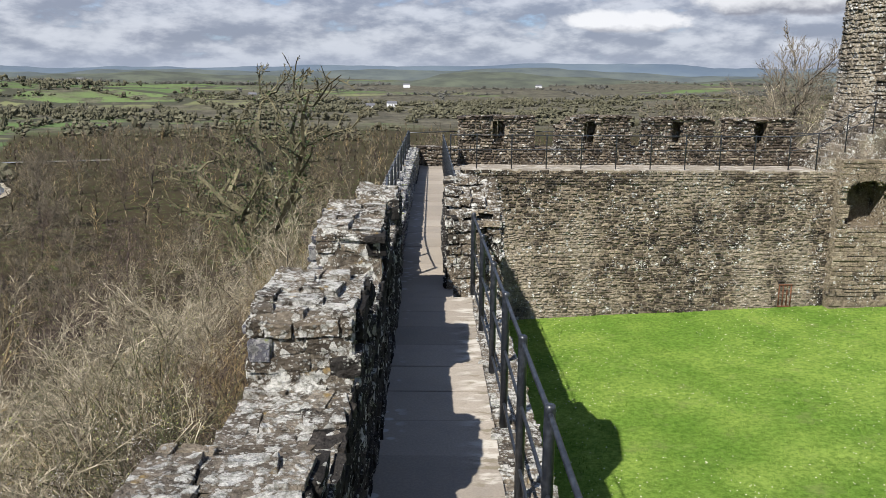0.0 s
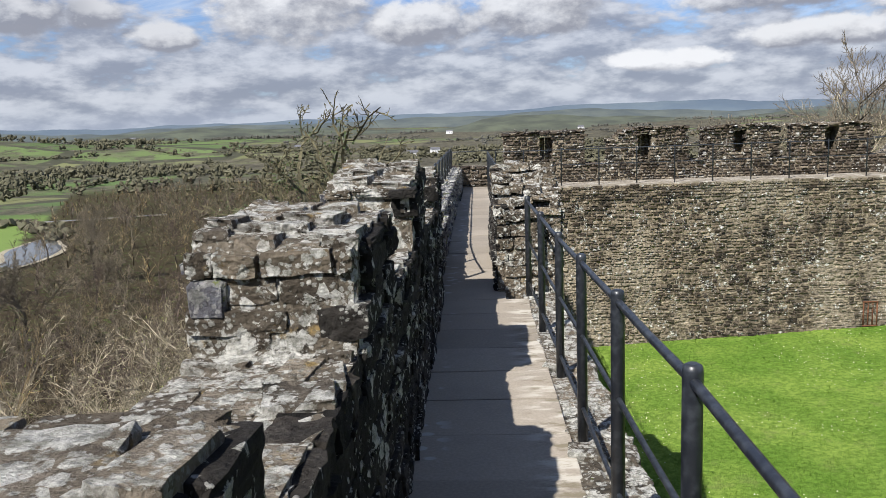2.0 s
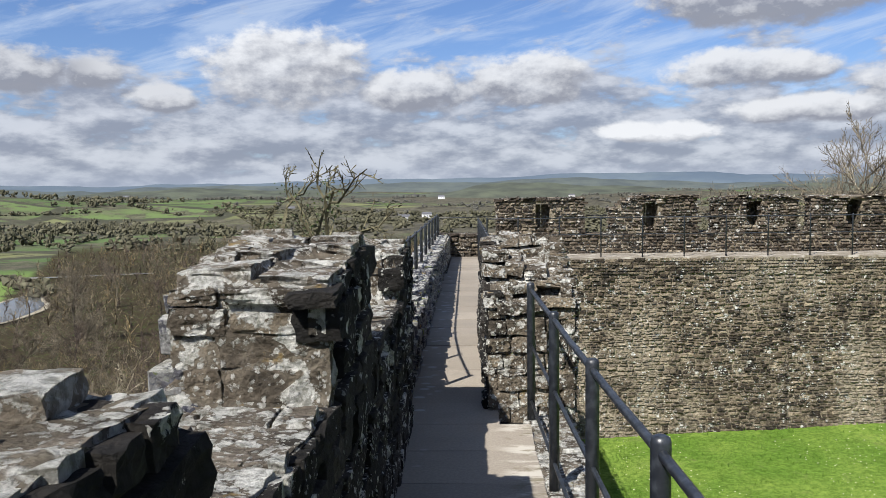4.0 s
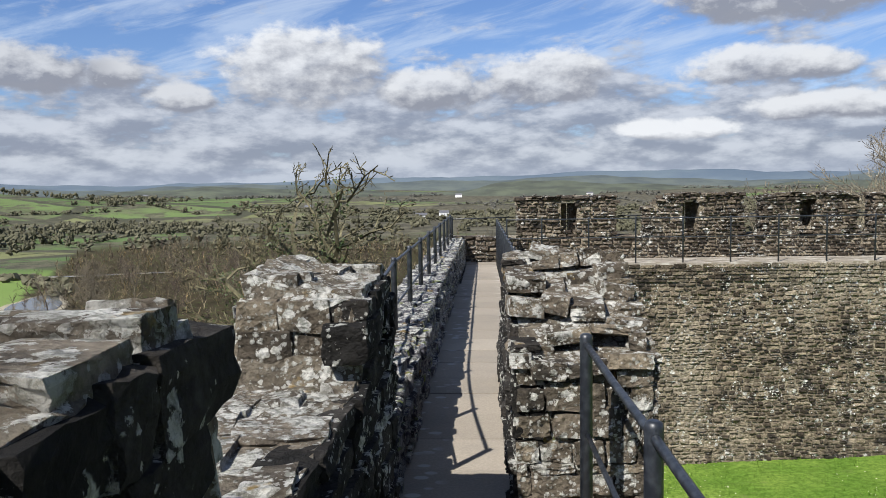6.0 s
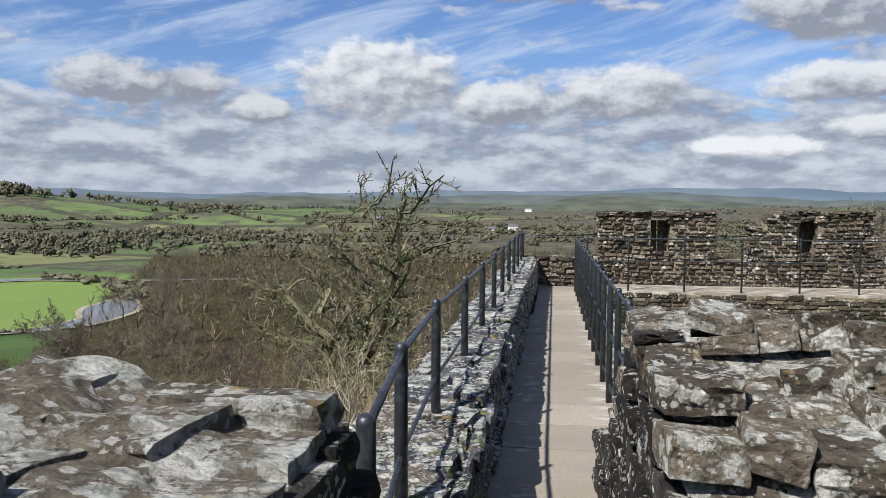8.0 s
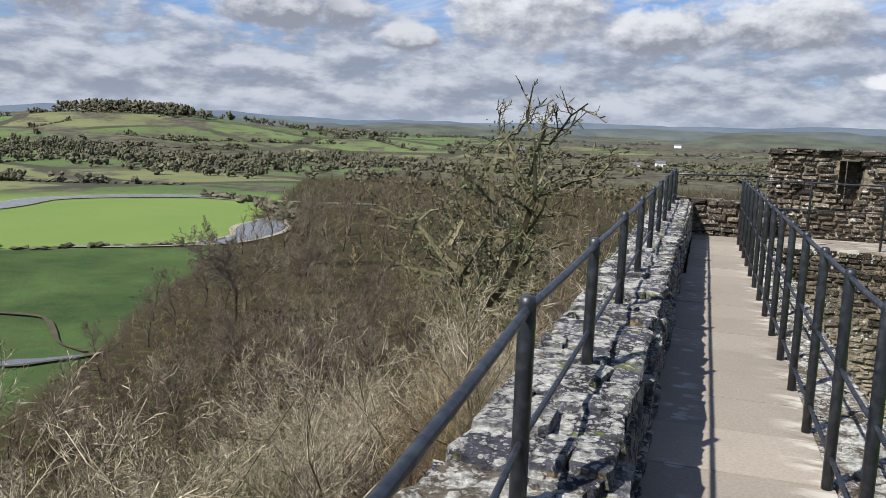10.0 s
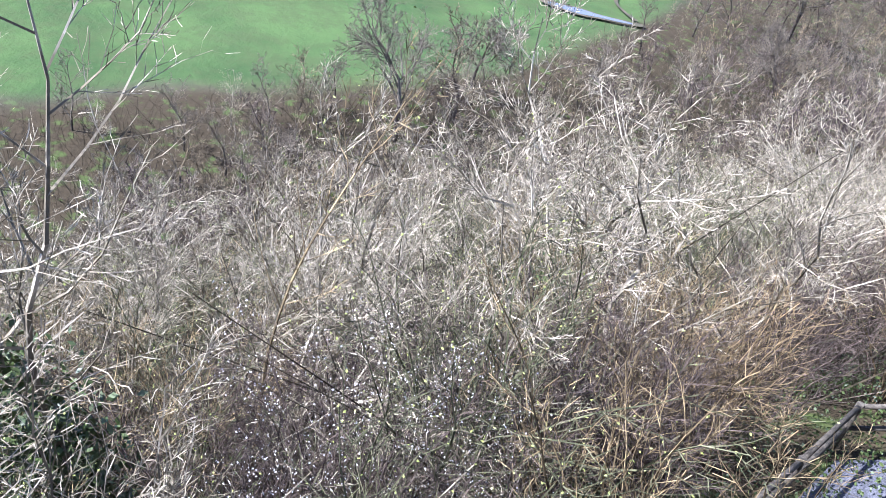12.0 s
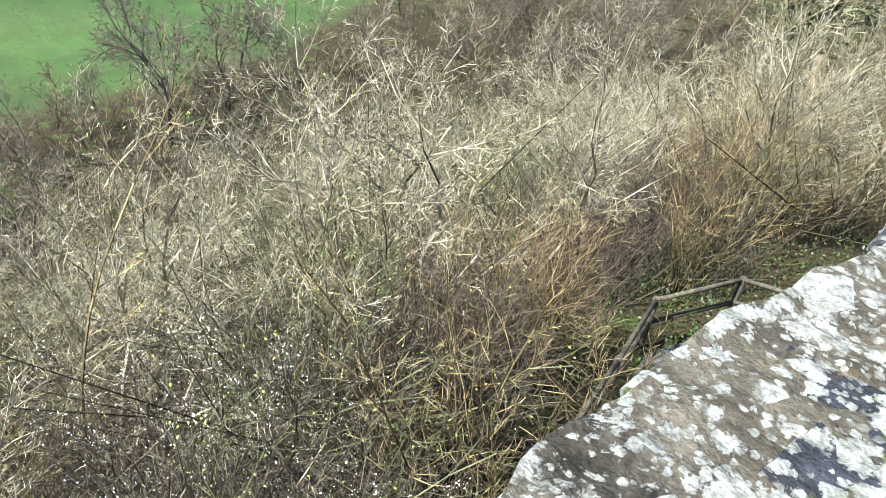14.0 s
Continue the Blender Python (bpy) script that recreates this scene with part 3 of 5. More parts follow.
ribbon("pond", ((-98, 97.6), (-95, 100), (-91.5, 103.6), (-88, 108)), (0.5, 3.0, 1.7, 0.5), -34.60, M_WATER, "small pool of water in the meadow", "pond")
ribbon("muddy_hollow", ((-127, 121), (-120, 124), (-112, 124), (-104, 118), (-97, 112), (-89, 109.5)), (0.5, 1.7, 0.9, 1.2, 0.6, 0.9), -34.64, M_MUD, "bare muddy hollow in the grass", "mud")


def lawn_height(x, y):
    return -4.55 + 0.052 * (x - 3.0) + 0.012 * (24 - y) + 0.05 * noise.noise(Vector((x * 0.5, y * 0.5, 0)))


def build_lawn():
    verts, faces = [], []
    nx, ny = 50, 70
    for i in range(nx + 1):
        for j in range(ny + 1):
            x, y = 1.3 + 38 * i / nx, -22 + 46.2 * j / ny
            verts.append((x, y, lawn_height(x, y)))
    for i in range(nx):
        for j in range(ny):
            a = i * (ny + 1) + j
            faces.append((a, a + ny + 1, a + ny + 2, a + 1))
    tagged(new("lawn", smooth(mesh_from("lawn", verts, faces, M_LAWN))), "mown bright green courtyard grass dotted with daisies", "lawn", kind="structure")
    rng = random.Random(5)
    v, f = [], []
    for _ in range(5200):   # tufts of grass over the nearer lawn
        x, y = 1.6 + 14 * rng.random(), 8 + 15.6 * rng.random()
        z = lawn_height(x, y)
        for _ in range(3):
            a, h = rng.uniform(0, 6.3), rng.uniform(0.03, 0.09)
            o = len(v)
            dx, dy = math.cos(a), math.sin(a)
            px, py = x + rng.uniform(-0.06, 0.06), y + rng.uniform(-0.06, 0.06)
            v += [(px - 0.012 * dy, py + 0.012 * dx, z - 0.01), (px + 0.012 * dy, py - 0.012 * dx, z - 0.01), (px + 0.05 * dx, py + 0.05 * dy, z + h)]
            f.append((o, o + 1, o + 2))
    tagged(new("grass", mesh_from("grass", v, f, M_LAWN)), "short green blades of lawn grass", "grass", kind="stuff")
    v, f = [], []
    for _ in range(2200):
        cx, cy = rng.uniform(2.6, 16), rng.uniform(9, 23.6)
        if noise.noise(Vector((cx * 0.35, cy * 0.35, 7))) < -0.05:
            continue
        z, s, o = lawn_height(cx, cy) + 0.05, rng.uniform(0.007, 0.016), len(v)
        v += [(cx + s * math.cos(q), cy + s * math.sin(q), z) for q in [k * math.pi / 3 for k in range(6)]] + [(cx, cy, z + 0.012)]
        f += [(o + k, o + (k + 1) % 6, o + 6) for k in range(6)]
    tagged(new("daisies", mesh_from("daisies", v, f, M_DAISY)), "small white daisies scattered in the lawn", "daisies", kind="stuff")


build_lawn()

# ---------------------------------------------------------------- the wall that is walked
# inner line of the parapet, its outer line and its top, along y
PROFILE = ((-3.0, 1.29), (3.02, 1.29), (3.12, 1.03), (4.26, 1.05), (4.30, 1.36), (5.14, 1.40), (5.20, 1.06), (6.44, 1.02), (6.50, 1.38), (7.36, 1.48),
           (7.52, 1.00), (8.88, 1.00), (8.96, 1.28), (9.62, 1.30), (9.78, 1.00), (9.95, 0.54), (24.3, 0.54))


def parapet_top(y):
    return interp(y, PROFILE)


def outer_x(y):
    return interp(y, ((-3, -0.30), (4.2, -0.20), (7.4, -0.16), (7.5, -0.34), (8.85, -0.34), (8.95, -0.10), (9.75, -0.12), (10.0, -0.45), (11.75, -0.455), (12.1, -0.415), (12.4, -0.335), (12.8, -0.255), (13.2, -0.225), (24.3, -0.22)))


def inner_x(y):
    return interp(y, ((-3, 0.35), (9.6, 0.35), (9.9, 0.22), (13.0, 0.22), (24.3, 0.34)))


def core_wall(name, stations, left, right, top, bottom, mat, label):
    """A solid core between two lines, under a top that changes along y."""
    verts, faces = [], []
    for y in stations:
        verts += [(left(y), y, bottom), (left(y), y, top(y)), (right(y), y, top(y)), (right(y), y, bottom)]
    for i in range(len(stations) - 1):
        o = 4 * i
        for a in range(4):
            b = (a + 1) % 4
            faces.append((o + a, o + b, o + 4 + b, o + 4 + a))
    faces += [(3, 2, 1, 0), tuple(4 * (len(stations) - 1) + i for i in range(4))]
    me = mesh_from(name, verts, faces, mat)
    bm = bmesh.new()
    bm.from_mesh(me)
    bmesh.ops.recalc_face_normals(bm, faces=list(bm.faces))
    bm.to_mesh(me)
    bm.free()
    return tagged(new(name, me), label, "wall", kind="structure")


def rough_core(name, marks, left, right, top, bottom, mat, label, step=0.045, relief=0.035, rise=lambda y: 0.0):
    """A wall's body as uneven bedding: its skin is finely divided and roughened."""
    ys = []
    for a, b in zip(marks, marks[1:]):
        n = max(1, round((b - a) / step))
        ys += [a + (b - a) * i / n for i in range(n)]
    ys.append(marks[-1])
    low = -0.2
    n1, n2 = 30, 20
    verts, faces = [], []
    for y in ys:
        l, r, t = left(y), right(y), top(y)
        up = rise(y)
        ring = [(l, low + (t + up - low) * i / n1) for i in range(n1)] + [(l + (r - l) * i / n2, t + up * (1 - i / n2)) for i in range(n2)] + [(r, t + (low - t) * i / n1) for i in range(n1 + 1)]
        for x, z in ring:
            q = noise.noise_vector(Vector((x, y * 1.0, z * 1.6)) * 9.0)
            g = noise.noise_vector(Vector((x, y, z * 1.3)) * 27.0)
            verts.append((x + q.x * relief + g.x * relief * 0.45, y + q.y * relief * 0.5, z + q.z * relief * 0.8 + g.z * relief * 0.45))
    m = 2 * n1 + n2 + 1
    for i in range(len(ys) - 1):
        for j in range(m - 1):
            a = i * m + j
            faces.append((a, a + m, a + m + 1, a + 1))
    faces += [tuple(range(m))[::-1], tuple((len(ys) - 1) * m + j for j in range(m))]
    me = mesh_from(name, verts, faces, mat)
    bm = bmesh.new()
    bm.from_mesh(me)
    bmesh.ops.recalc_face_normals(bm, faces=list(bm.faces))
    bm.to_mesh(me)
    bm.free()
    return tagged(new(name, me), label, "wall", kind="structure")


RISES = ((0.6, 2.97, 0.02), (3.16, 4.21, -0.03), (4.33, 5.10, 0.06), (5.24, 6.39, -0.02), (6.53, 7.30, 0.04), (7.57, 8.83, -0.02), (8.97, 9.66, 0.09))


def parapet_rise(y):
    return sum(r for a, b, r in RISES if a <= y <= b)


ST = sorted(set([7.49, 8.87, 9.8] + [p[0] for p in PROFILE] + [p[0] + 0.01 for p in PROFILE[1:-1]] + [i * 0.5 for i in range(-5, 49)]))
parapet = rough_core("wall_parapet", ST, lambda y: outer_x(y) + 0.015, lambda y: inner_x(y) - 0.02, lambda y: parapet_top(y) - 0.008, -0.3, M_BED,
                    "crenellated rubble parapet of dark stone crusted with white lichen", 0.035, 0.026, parapet_rise)
lower = core_wall("wall_curtain_west", [-3, 9.95, 10.0, 12.9, 13.0, 24.2], lambda y: outer_x(y) + 0.02, lambda y: 1.46, lambda y: -0.09, -14.0, M_MORTAR,
                  "tall rubble curtain wall carrying the stone walkway")


def build_slabs():
    """Paving laid across the walk, one slab after another."""
    floor = empty("floor_walkway", (0, 0, 0), "narrow walkway of worn buff stone slabs", "walkway", kind="structure")
    rng = random.Random(3)
    shapes = []
    for i in range(6):
        bm = bmesh.new()
        bmesh.ops.create_cube(bm, size=1.0)
        for v in bm.verts:
            v.co += Vector((rng.uniform(-0.012, 0.012), rng.uniform(-0.008, 0.008), rng.uniform(-0.03, 0.03)))
        bmesh.ops.bevel(bm, geom=list(bm.edges), offset=0.012, segments=1, affect="EDGES")
        me = bpy.data.meshes.new("slab")
        bm.to_mesh(me)
        bm.free()
        me.materials.append(M_SLAB)
        shapes.append(me)
    y = 5.58 - 0.585 * 12
    while y < 24.1:
        x0 = 0.32 if y < 9.6 else 0.26 if y < 20 else 0.34
        x1 = 1.19 if y < 9.6 else 0.98 if y < 12.8 else 1.12
        ob = new("slab", rng.choice(shapes))
        ob.parent = floor
        ob.matrix_basis = Matrix.Translation(((x0 + x1) / 2, y + 0.2925, -0.045 + rng.uniform(-0.004, 0.004))) @ Euler(
            (rng.uniform(-0.004, 0.004), rng.uniform(-0.004, 0.004), 0)).to_matrix().to_4x4() @ Matrix.Diagonal((x1 - x0, 0.578, 0.09, 1))
        y += 0.585
    return floor


build_slabs()

# the flight that leads down to the walk, under the camera at the start
flight = empty("stairs_start", (0, 0, 0), "short flight of worn stone steps down to the walkway", "stairs", kind="structure")
for i in range(5):
    v, f = [], []
    cuboid(v, f, (0.36, 0.9 - 0.26 * (i + 1) + (0 if i < 4 else -1.6), 0.004), (1.2, 0.9 - 0.26 * i, 0.17 * (i + 1)))
    part("step", mesh_from("step", v, f, M_SLAB), M_SLAB, flight)
# the tower that stands behind the start and shades the lawn
v, f = [], []
for z, r in ((-5.0, 2.3), (5.2, 2.15), (5.2, 1.7), (-5.0, 1.7)):
    v += [(3.0 + r * math.cos(2 * math.pi * j / 28), 4.6 - 6.2 + r * math.sin(2 * math.pi * j / 28), z) for j in range(28)]
for q in range(3):
    f += [(q * 28 + j, q * 28 + (j + 1) % 28, q * 28 + 28 + (j + 1) % 28, q * 28 + 28 + j) for j in range(28)]
tagged(new("wall_turret_behind", mesh_from("wall_turret_behind", v, f, M_TOWER)), "round stone turret behind the start of the walk", "tower", kind="structure")


# ---------------------------------------------------------------- rails
def post_shape(height, r=0.026):
    bm = tube([(0, 0, -0.22), (0, 0, height - 0.06), (0, 0, height - 0.012), (0, 0, height + 0.002), (0, 0, height + 0.008)],
              [r, r * 0.97, r * 0.97, r * 0.85, r * 0.5], 12)
    me = bpy.data.meshes.new("post")
    bm.to_mesh(me)
    bm.free()
    me.materials.append(M_IRON)
    return me


def railing(label, posts, heights, height=1.0, r_post=0.025, r_bar=0.010):
    """Posts at their feet, and bars that run through them."""
    thing = empty("railing", posts[0], label, "railing", "iron railings of the wall walk")
    me = post_shape(height, r_post)
    for p in posts:
        ob = part("post", me, M_IRON, thing)
        ob.location = Vector(p) - Vector(posts[0])
    for h in heights:
        pts = []
        for i, p in enumerate(posts):
            q = Vector(p) - Vector(posts[0]) + Vector((0, 0, h))
            pts.append(q)
            if i < len(posts) - 1:
                n = Vector(posts[i + 1]) - Vector(posts[0]) + Vector((0, 0, h))
                pts.append((q + n) / 2 - Vector((0, 0, 0.004)))
        part("rail", tube(pts, r_bar if h < height - 0.1 else r_bar * 1.3, 8), M_IRON, thing)
    return thing


def edge_post(y):
    return (interp(y, ((7.0, 1.26), (9.8, 1.205))), y, interp(y, ((1.0, 0.08), (3.9, 0.085), (5.0, 0.05), (6.1, 0.015), (7.3, -0.02), (9.8, 0.0))))


railing("black painted iron railing along the open edge of the walkway", [edge_post(y) for y in (-0.57, 0.55, 1.66, 2.78, 3.90, 5.01, 6.12, 7.24, 8.45, 9.75)],
        (0.96, 0.56, 0.15), r_post=0.029, r_bar=0.0115)
railing("black painted iron railing beside the far walkway", [(1.10 - 0.005 * i, 12.1 + 0.75 * i, 0.0) for i in range(16)], (0.97, 0.56, 0.15))
railing("black iron railing set on the low lichened wall",
        [(0.20, 10.33, 0.50), (0.10, 11.28, 0.50)] + [(0.035, 12.56 + 1.325 * i, 0.50) for i in range(9)] + [(0.03, 24.2, 0.42)], (0.58, 0.22), 0.61)


# ---------------------------------------------------------------- far curtain wall, its parapet and the tower
FY = 23.6      # courtyard face of the far wall
PY = 24.9      # front of its parapet
far_wall = empty("wall_curtain_north", (0, 0, 0), "high curtain wall of coursed rubble streaked dark with damp", "wall", kind="structure")
v, f = [], []
cuboid(v, f, (1.46, FY + 0.015, -14.0), (12.9, PY + 1.0, -0.07))
cuboid(v, f, (-0.2, 24.25, -14.0), (1.46, PY + 1.0, -0.07))
part("core", mesh_from("core", v, f, M_JOINT), M_JOINT, far_wall)
v, f = [], []
cuboid(v, f, (1.30, FY + 0.01, -0.07), (12.6, PY, 0.0))
tagged(new("floor_wall_walk", mesh_from("floor_wall_walk", v, f, M_SLAB)), "pale worn walk along the top of the far wall", "walkway", kind="structure")

MERLONS = ((1.50, 3.80, 2.72, ((1.5, 1.40), (2.3, 1.42), (3.8, 1.41))), (4.46, 6.70, 5.50, ((4.46, 1.05), (4.8, 1.30), (5.2, 1.46), (6.70, 1.44))),
           (7.14, 9.27, 8.15, ((7.14, 1.26), (7.3, 1.40), (9.0, 1.44), (9.27, 1.30))), (9.64, 11.72, 10.68, ((9.64, 1.38), (11.72, 1.40))))
SILL = 0.50


def far_parapet_top(x):
    for a, b, _, tops in MERLONS:
        if a <= x <= b:
            return interp(x, tops)
    return SILL if x > 1.4 else 0.56


def in_slit(x, z):
    return any(abs(x - s) < 0.19 and 0.66 < z < 1.32 for _, _, s, _ in MERLONS)


par = empty("wall_parapet_north", (0, 0, 0), "battlemented parapet with four merlons pierced by arrow slits", "parapet", kind="structure")
v, f = [], []
cuboid(v, f, (1.46, PY + 0.03, -0.07), (12.6, PY + 0.62, SILL - 0.04))
cuboid(v, f, (-0.2, 24.33, -0.07), (1.46, 24.8, 0.50))
for a, b, s, tops in MERLONS:
    for x0, x1 in ((a, s - 0.19), (s + 0.19, b)):
        n = 4
        for i in range(n):
            xa, xb = x0 + (x1 - x0) * i / n, x0 + (x1 - x0) * (i + 1) / n
            cuboid(v, f, (xa + (0.04 if i == 0 and x0 == a else 0), PY + 0.03, SILL - 0.04), (xb - (0.04 if i == n - 1 and x1 == b else 0), PY + 0.62, interp((xa + xb) / 2, tops) - 0.05))
    cuboid(v, f, (s - 0.19, PY + 0.03, 1.31), (s + 0.19, PY + 0.62, interp(s, tops) - 0.05))
    cuboid(v, f, (s - 0.19, PY + 0.56, SILL - 0.04), (s - 0.012, PY + 0.62, 1.28))
    cuboid(v, f, (s + 0.012, PY + 0.56, SILL - 0.04), (s + 0.19, PY + 0.62, 1.28))
part("core", mesh_from("core", v, f, M_JOINT), M_JOINT, par)

FAR_POSTS = [(1.24, 23.62, 0), (2.0, FY + 0.1, 0)] + [(2.0 + 1.01 * i, FY + 0.1, 0) for i in range(1, 10)] + [(11.9, FY + 0.1, 0.1), (12.7, FY + 0.1, 0.6), (13.5, FY + 0.2, 1.0)]
railing("thin black iron railing along the far wall walk", FAR_POSTS, (0.97, 0.56), r_post=0.018, r_bar=0.010)
bars = empty("crenel_bars", (0, 0, 0), "black iron bars across the gaps of the battlements", "bars")
for x0, x1 in ((0.03, 1.52), (3.88, 4.45), (6.75, 7.08), (9.33, 9.58), (11.7, 13.0)):
    part("bar", tube([(x0, 24.3 if x0 < 1 else PY + 0.3, 0.98), (x1, PY + 0.25, 0.98)], 0.014, 6), M_IRON, bars)

# round tower with a battered foot, and the block with a recessed arch before it
TX, TY = 17.95, 26.6
tower = empty("wall_tower", (TX, TY, 0), "tall round rubble tower with a spreading foot", "tower", kind="structure")
TOWER_R = ((-6, 4.9), (0.2, 4.8), (0.9, 4.3), (2.0, 3.9), (9.0, 3.75))
v, f = [], []
levels = [-6, 0.2, 0.9, 2.0, 5.0, 9.0]
for z in levels:
    r = interp(z, TOWER_R) - 0.06
    v += [(r * math.cos(2 * math.pi * j / 48), r * math.sin(2 * math.pi * j / 48), z) for j in range(48)]
for q in range(len(levels) - 1):
    f += [(q * 48 + j, q * 48 + (j + 1) % 48, q * 48 + 48 + (j + 1) % 48, q * 48 + 48 + j) for j in range(48)]
f.append(tuple((len(levels) - 1) * 48 + j for j in range(48)))
part("core", mesh_from("core", v, f, M_JOINT), M_JOINT, tower)
mas = Masonry(tower, M_TOWER, 61, True, True)
z = -0.5
rng = random.Random(8)
while z < 8.8:
    h = rng.uniform(0.09, 0.20)
    r = interp(z, TOWER_R)
    a = math.radians(165)
    while a < math.radians(285):
        l = rng.uniform(0.14, 0.36)
        am = a + l / r / 2
        p = Vector((TX + (r - 0.03 + rng.uniform(-0.03, 0.03)) * math.cos(am), TY + (r - 0.03) * math.sin(am), z + h / 2 + 0.10 * noise.noise(Vector((am * 5.0, z * 0.8, 1.7)))))
        rot = Matrix.Rotation(am - math.pi / 2, 4, "Z")
        mas.lay(Matrix.Translation(p - Vector((TX, TY, 0))) @ rot @ Matrix.Diagonal((l - 0.02, 0.16, h * rng.uniform(0.75, 1.30), 1)))
        a += l / r
    z += h
mas.close()

block = empty("wall_arch_block", (0, 0, 0), "sandy stone block with a deep arched recess", "wall", kind="structure")
AX0, AX1, AZ0, AZ1 = 12.68, 13.85, -1.60, -0.38
v, f = [], []
cuboid(v, f, (12.45, 23.25, -5.0), (AX0, 25.2, 0.35))
cuboid(v, f, (AX1, 23.25, -5.0), (19.0, 25.2, 0.35))
cuboid(v, f, (AX0, 24.1, -5.0), (AX1, 25.2, 0.35))
cuboid(v, f, (AX0, 23.25, -5.0), (AX1, 24.1, AZ0))
cuboid(v, f, (AX0, 23.25, AZ1 + 0.18), (AX1, 24.1, 0.35))
part("core", mesh_from("core", v, f, M_SANDY), M_SANDY, block)
mas = Masonry(block, M_SANDY, 12, True)


def in_arch(s, z):
    x = 12.45 + s
    return AX0 < x < AX1 and AZ0 - 0.05 < z < AZ1 + 0.14 * (1 - ((x - (AX0 + AX1) / 2) / 0.6) ** 2)


mas.face((12.45, 23.25, 0), (1, 0, 0), (0, -1, 0), 5.0, lambda s: -4.6, lambda s: 0.35, (0.10, 0.18), (0.2, 0.5), 0.12, 0.03, [M_SANDY], in_arch)
for i in range(9):
    t = math.pi * (i + 0.5) / 9
    c = ((AX0 + AX1) / 2 - 0.66 * math.cos(t), 23.25, AZ1 - 0.02 + 0.26 * math.sin(t))
    mas.lay(Matrix.Translation(c) @ Matrix.Rotation(t - math.pi / 2, 4, "Y") @ Matrix.Diagonal((0.19, 0.16, 0.24, 1)))
mas.close("dressed_stone")
steps = empty("stairs_tower", (0, 0, 0), "stone steps climbing to the tower door", "stairs", kind="structure")
for i in range(7):
    v, f = [], []
    cuboid(v, f, (11.95 + 0.26 * i, FY + 0.05, 0.002), (11.95 + 0.26 * (i + 1) + (1.5 if i == 6 else 0), PY - 0.01, 0.175 * (i + 1)))
    part("step", mesh_from("step", v, f, M_TOWER), M_TOWER, steps)
grate = empty("drain_grate", (11.3, FY - 0.02, -3.75), "rusted iron grate in the foot of the wall", "grate")
for dx in (-0.18, -0.06, 0.06, 0.18):
    part("bar", tube([(dx, 0, -0.35), (dx, 0, 0.35)], 0.02, 6), M_RUST, grate)
for dz in (-0.33, 0.33):
    part("crossbar", tube([(-0.2, -0.01, dz), (0.2, -0.01, dz)], 0.022, 6), M_RUST, grate)


# ---------------------------------------------------------------- trees and brush
def limbs_mesh(name, segs, mat, sides=3):
    """All limbs of a crown in one mesh: segs are rows of both ends and both radii."""
    a = np.array(segs, dtype=float)
    p0, p1, r0, r1 = a[:, 0:3], a[:, 3:6], a[:, 6], a[:, 7]
    d = p1 - p0
    d /= np.maximum(np.linalg.norm(d, axis=1, keepdims=True), 1e-6)
    ref = np.where(np.abs(d[:, 2:3]) < 0.9, np.array([[0, 0, 1.0]]), np.array([[1.0, 0, 0]]))
    u = np.cross(d, ref)
    u /= np.linalg.norm(u, axis=1, keepdims=True)
    w2 = np.cross(d, u)
    n = len(a)
    verts = np.empty((n, 2 * sides, 3))
    for j in range(sides):
        q = 2 * math.pi * j / sides
        o = math.cos(q) * u + math.sin(q) * w2
        verts[:, j] = p0 + o * r0[:, None]
        verts[:, sides + j] = p1 + o * r1[:, None]
    base = np.arange(n)[:, None] * 2 * sides
    quads = []
    for j in range(sides):
        k = (j + 1) % sides
        quads.append(base + np.array([[j, k, sides + k, sides + j]]))
    faces = np.concatenate(quads)
    me = bpy.data.meshes.new(name)
    me.from_pydata(verts.reshape(-1, 3).tolist(), [], faces.tolist())
    me.materials.append(mat)
    return me


def crown_mesh(name, limbs, twigs, mat):
    """Limbs as three-sided rods and the finest twigs as slips, in one mesh."""
    me = limbs_mesh(name, limbs, mat)
    v = [tuple(q.co) for q in me.vertices]
    f = [tuple(q.vertices) for q in me.polygons]
    bpy.data.meshes.remove(me)
    rng = random.Random(len(v))
    for x0, y0, z0, x1, y1, z1, r0, r1 in twigs:
        d = Vector((x1 - x0, y1 - y0, z1 - z0))
        u = d.cross(Vector((rng.gauss(0, 1), rng.gauss(0, 1), rng.gauss(0, 1)))).normalized()
        o = len(v)
        a, b = Vector((x0, y0, z0)), Vector((x1, y1, z1))
        v += [tuple(a - u * r0), tuple(a + u * r0), tuple(b + u * r1), tuple(b - u * r1)]
        f.append((o, o + 1, o + 2, o + 3))
    return mesh_from(name, v, f, mat)


def limb(rng, out, p, d, length, r0, r1, steps, wander, up):
    """One crooked, tapering limb; returns its joints."""
    pts = [p]
    d = d.normalized()
    for i in range(steps):
        d = (d + Vector((rng.gauss(0, wander), rng.gauss(0, wander), rng.gauss(0, wander) + up))).normalized()
        q = pts[-1] + d * (length / steps)
        out.append((*pts[-1], *q, r0 + (r1 - r0) * i / steps, r0 + (r1 - r0) * (i + 1) / steps))
        pts.append(q)
    return pts


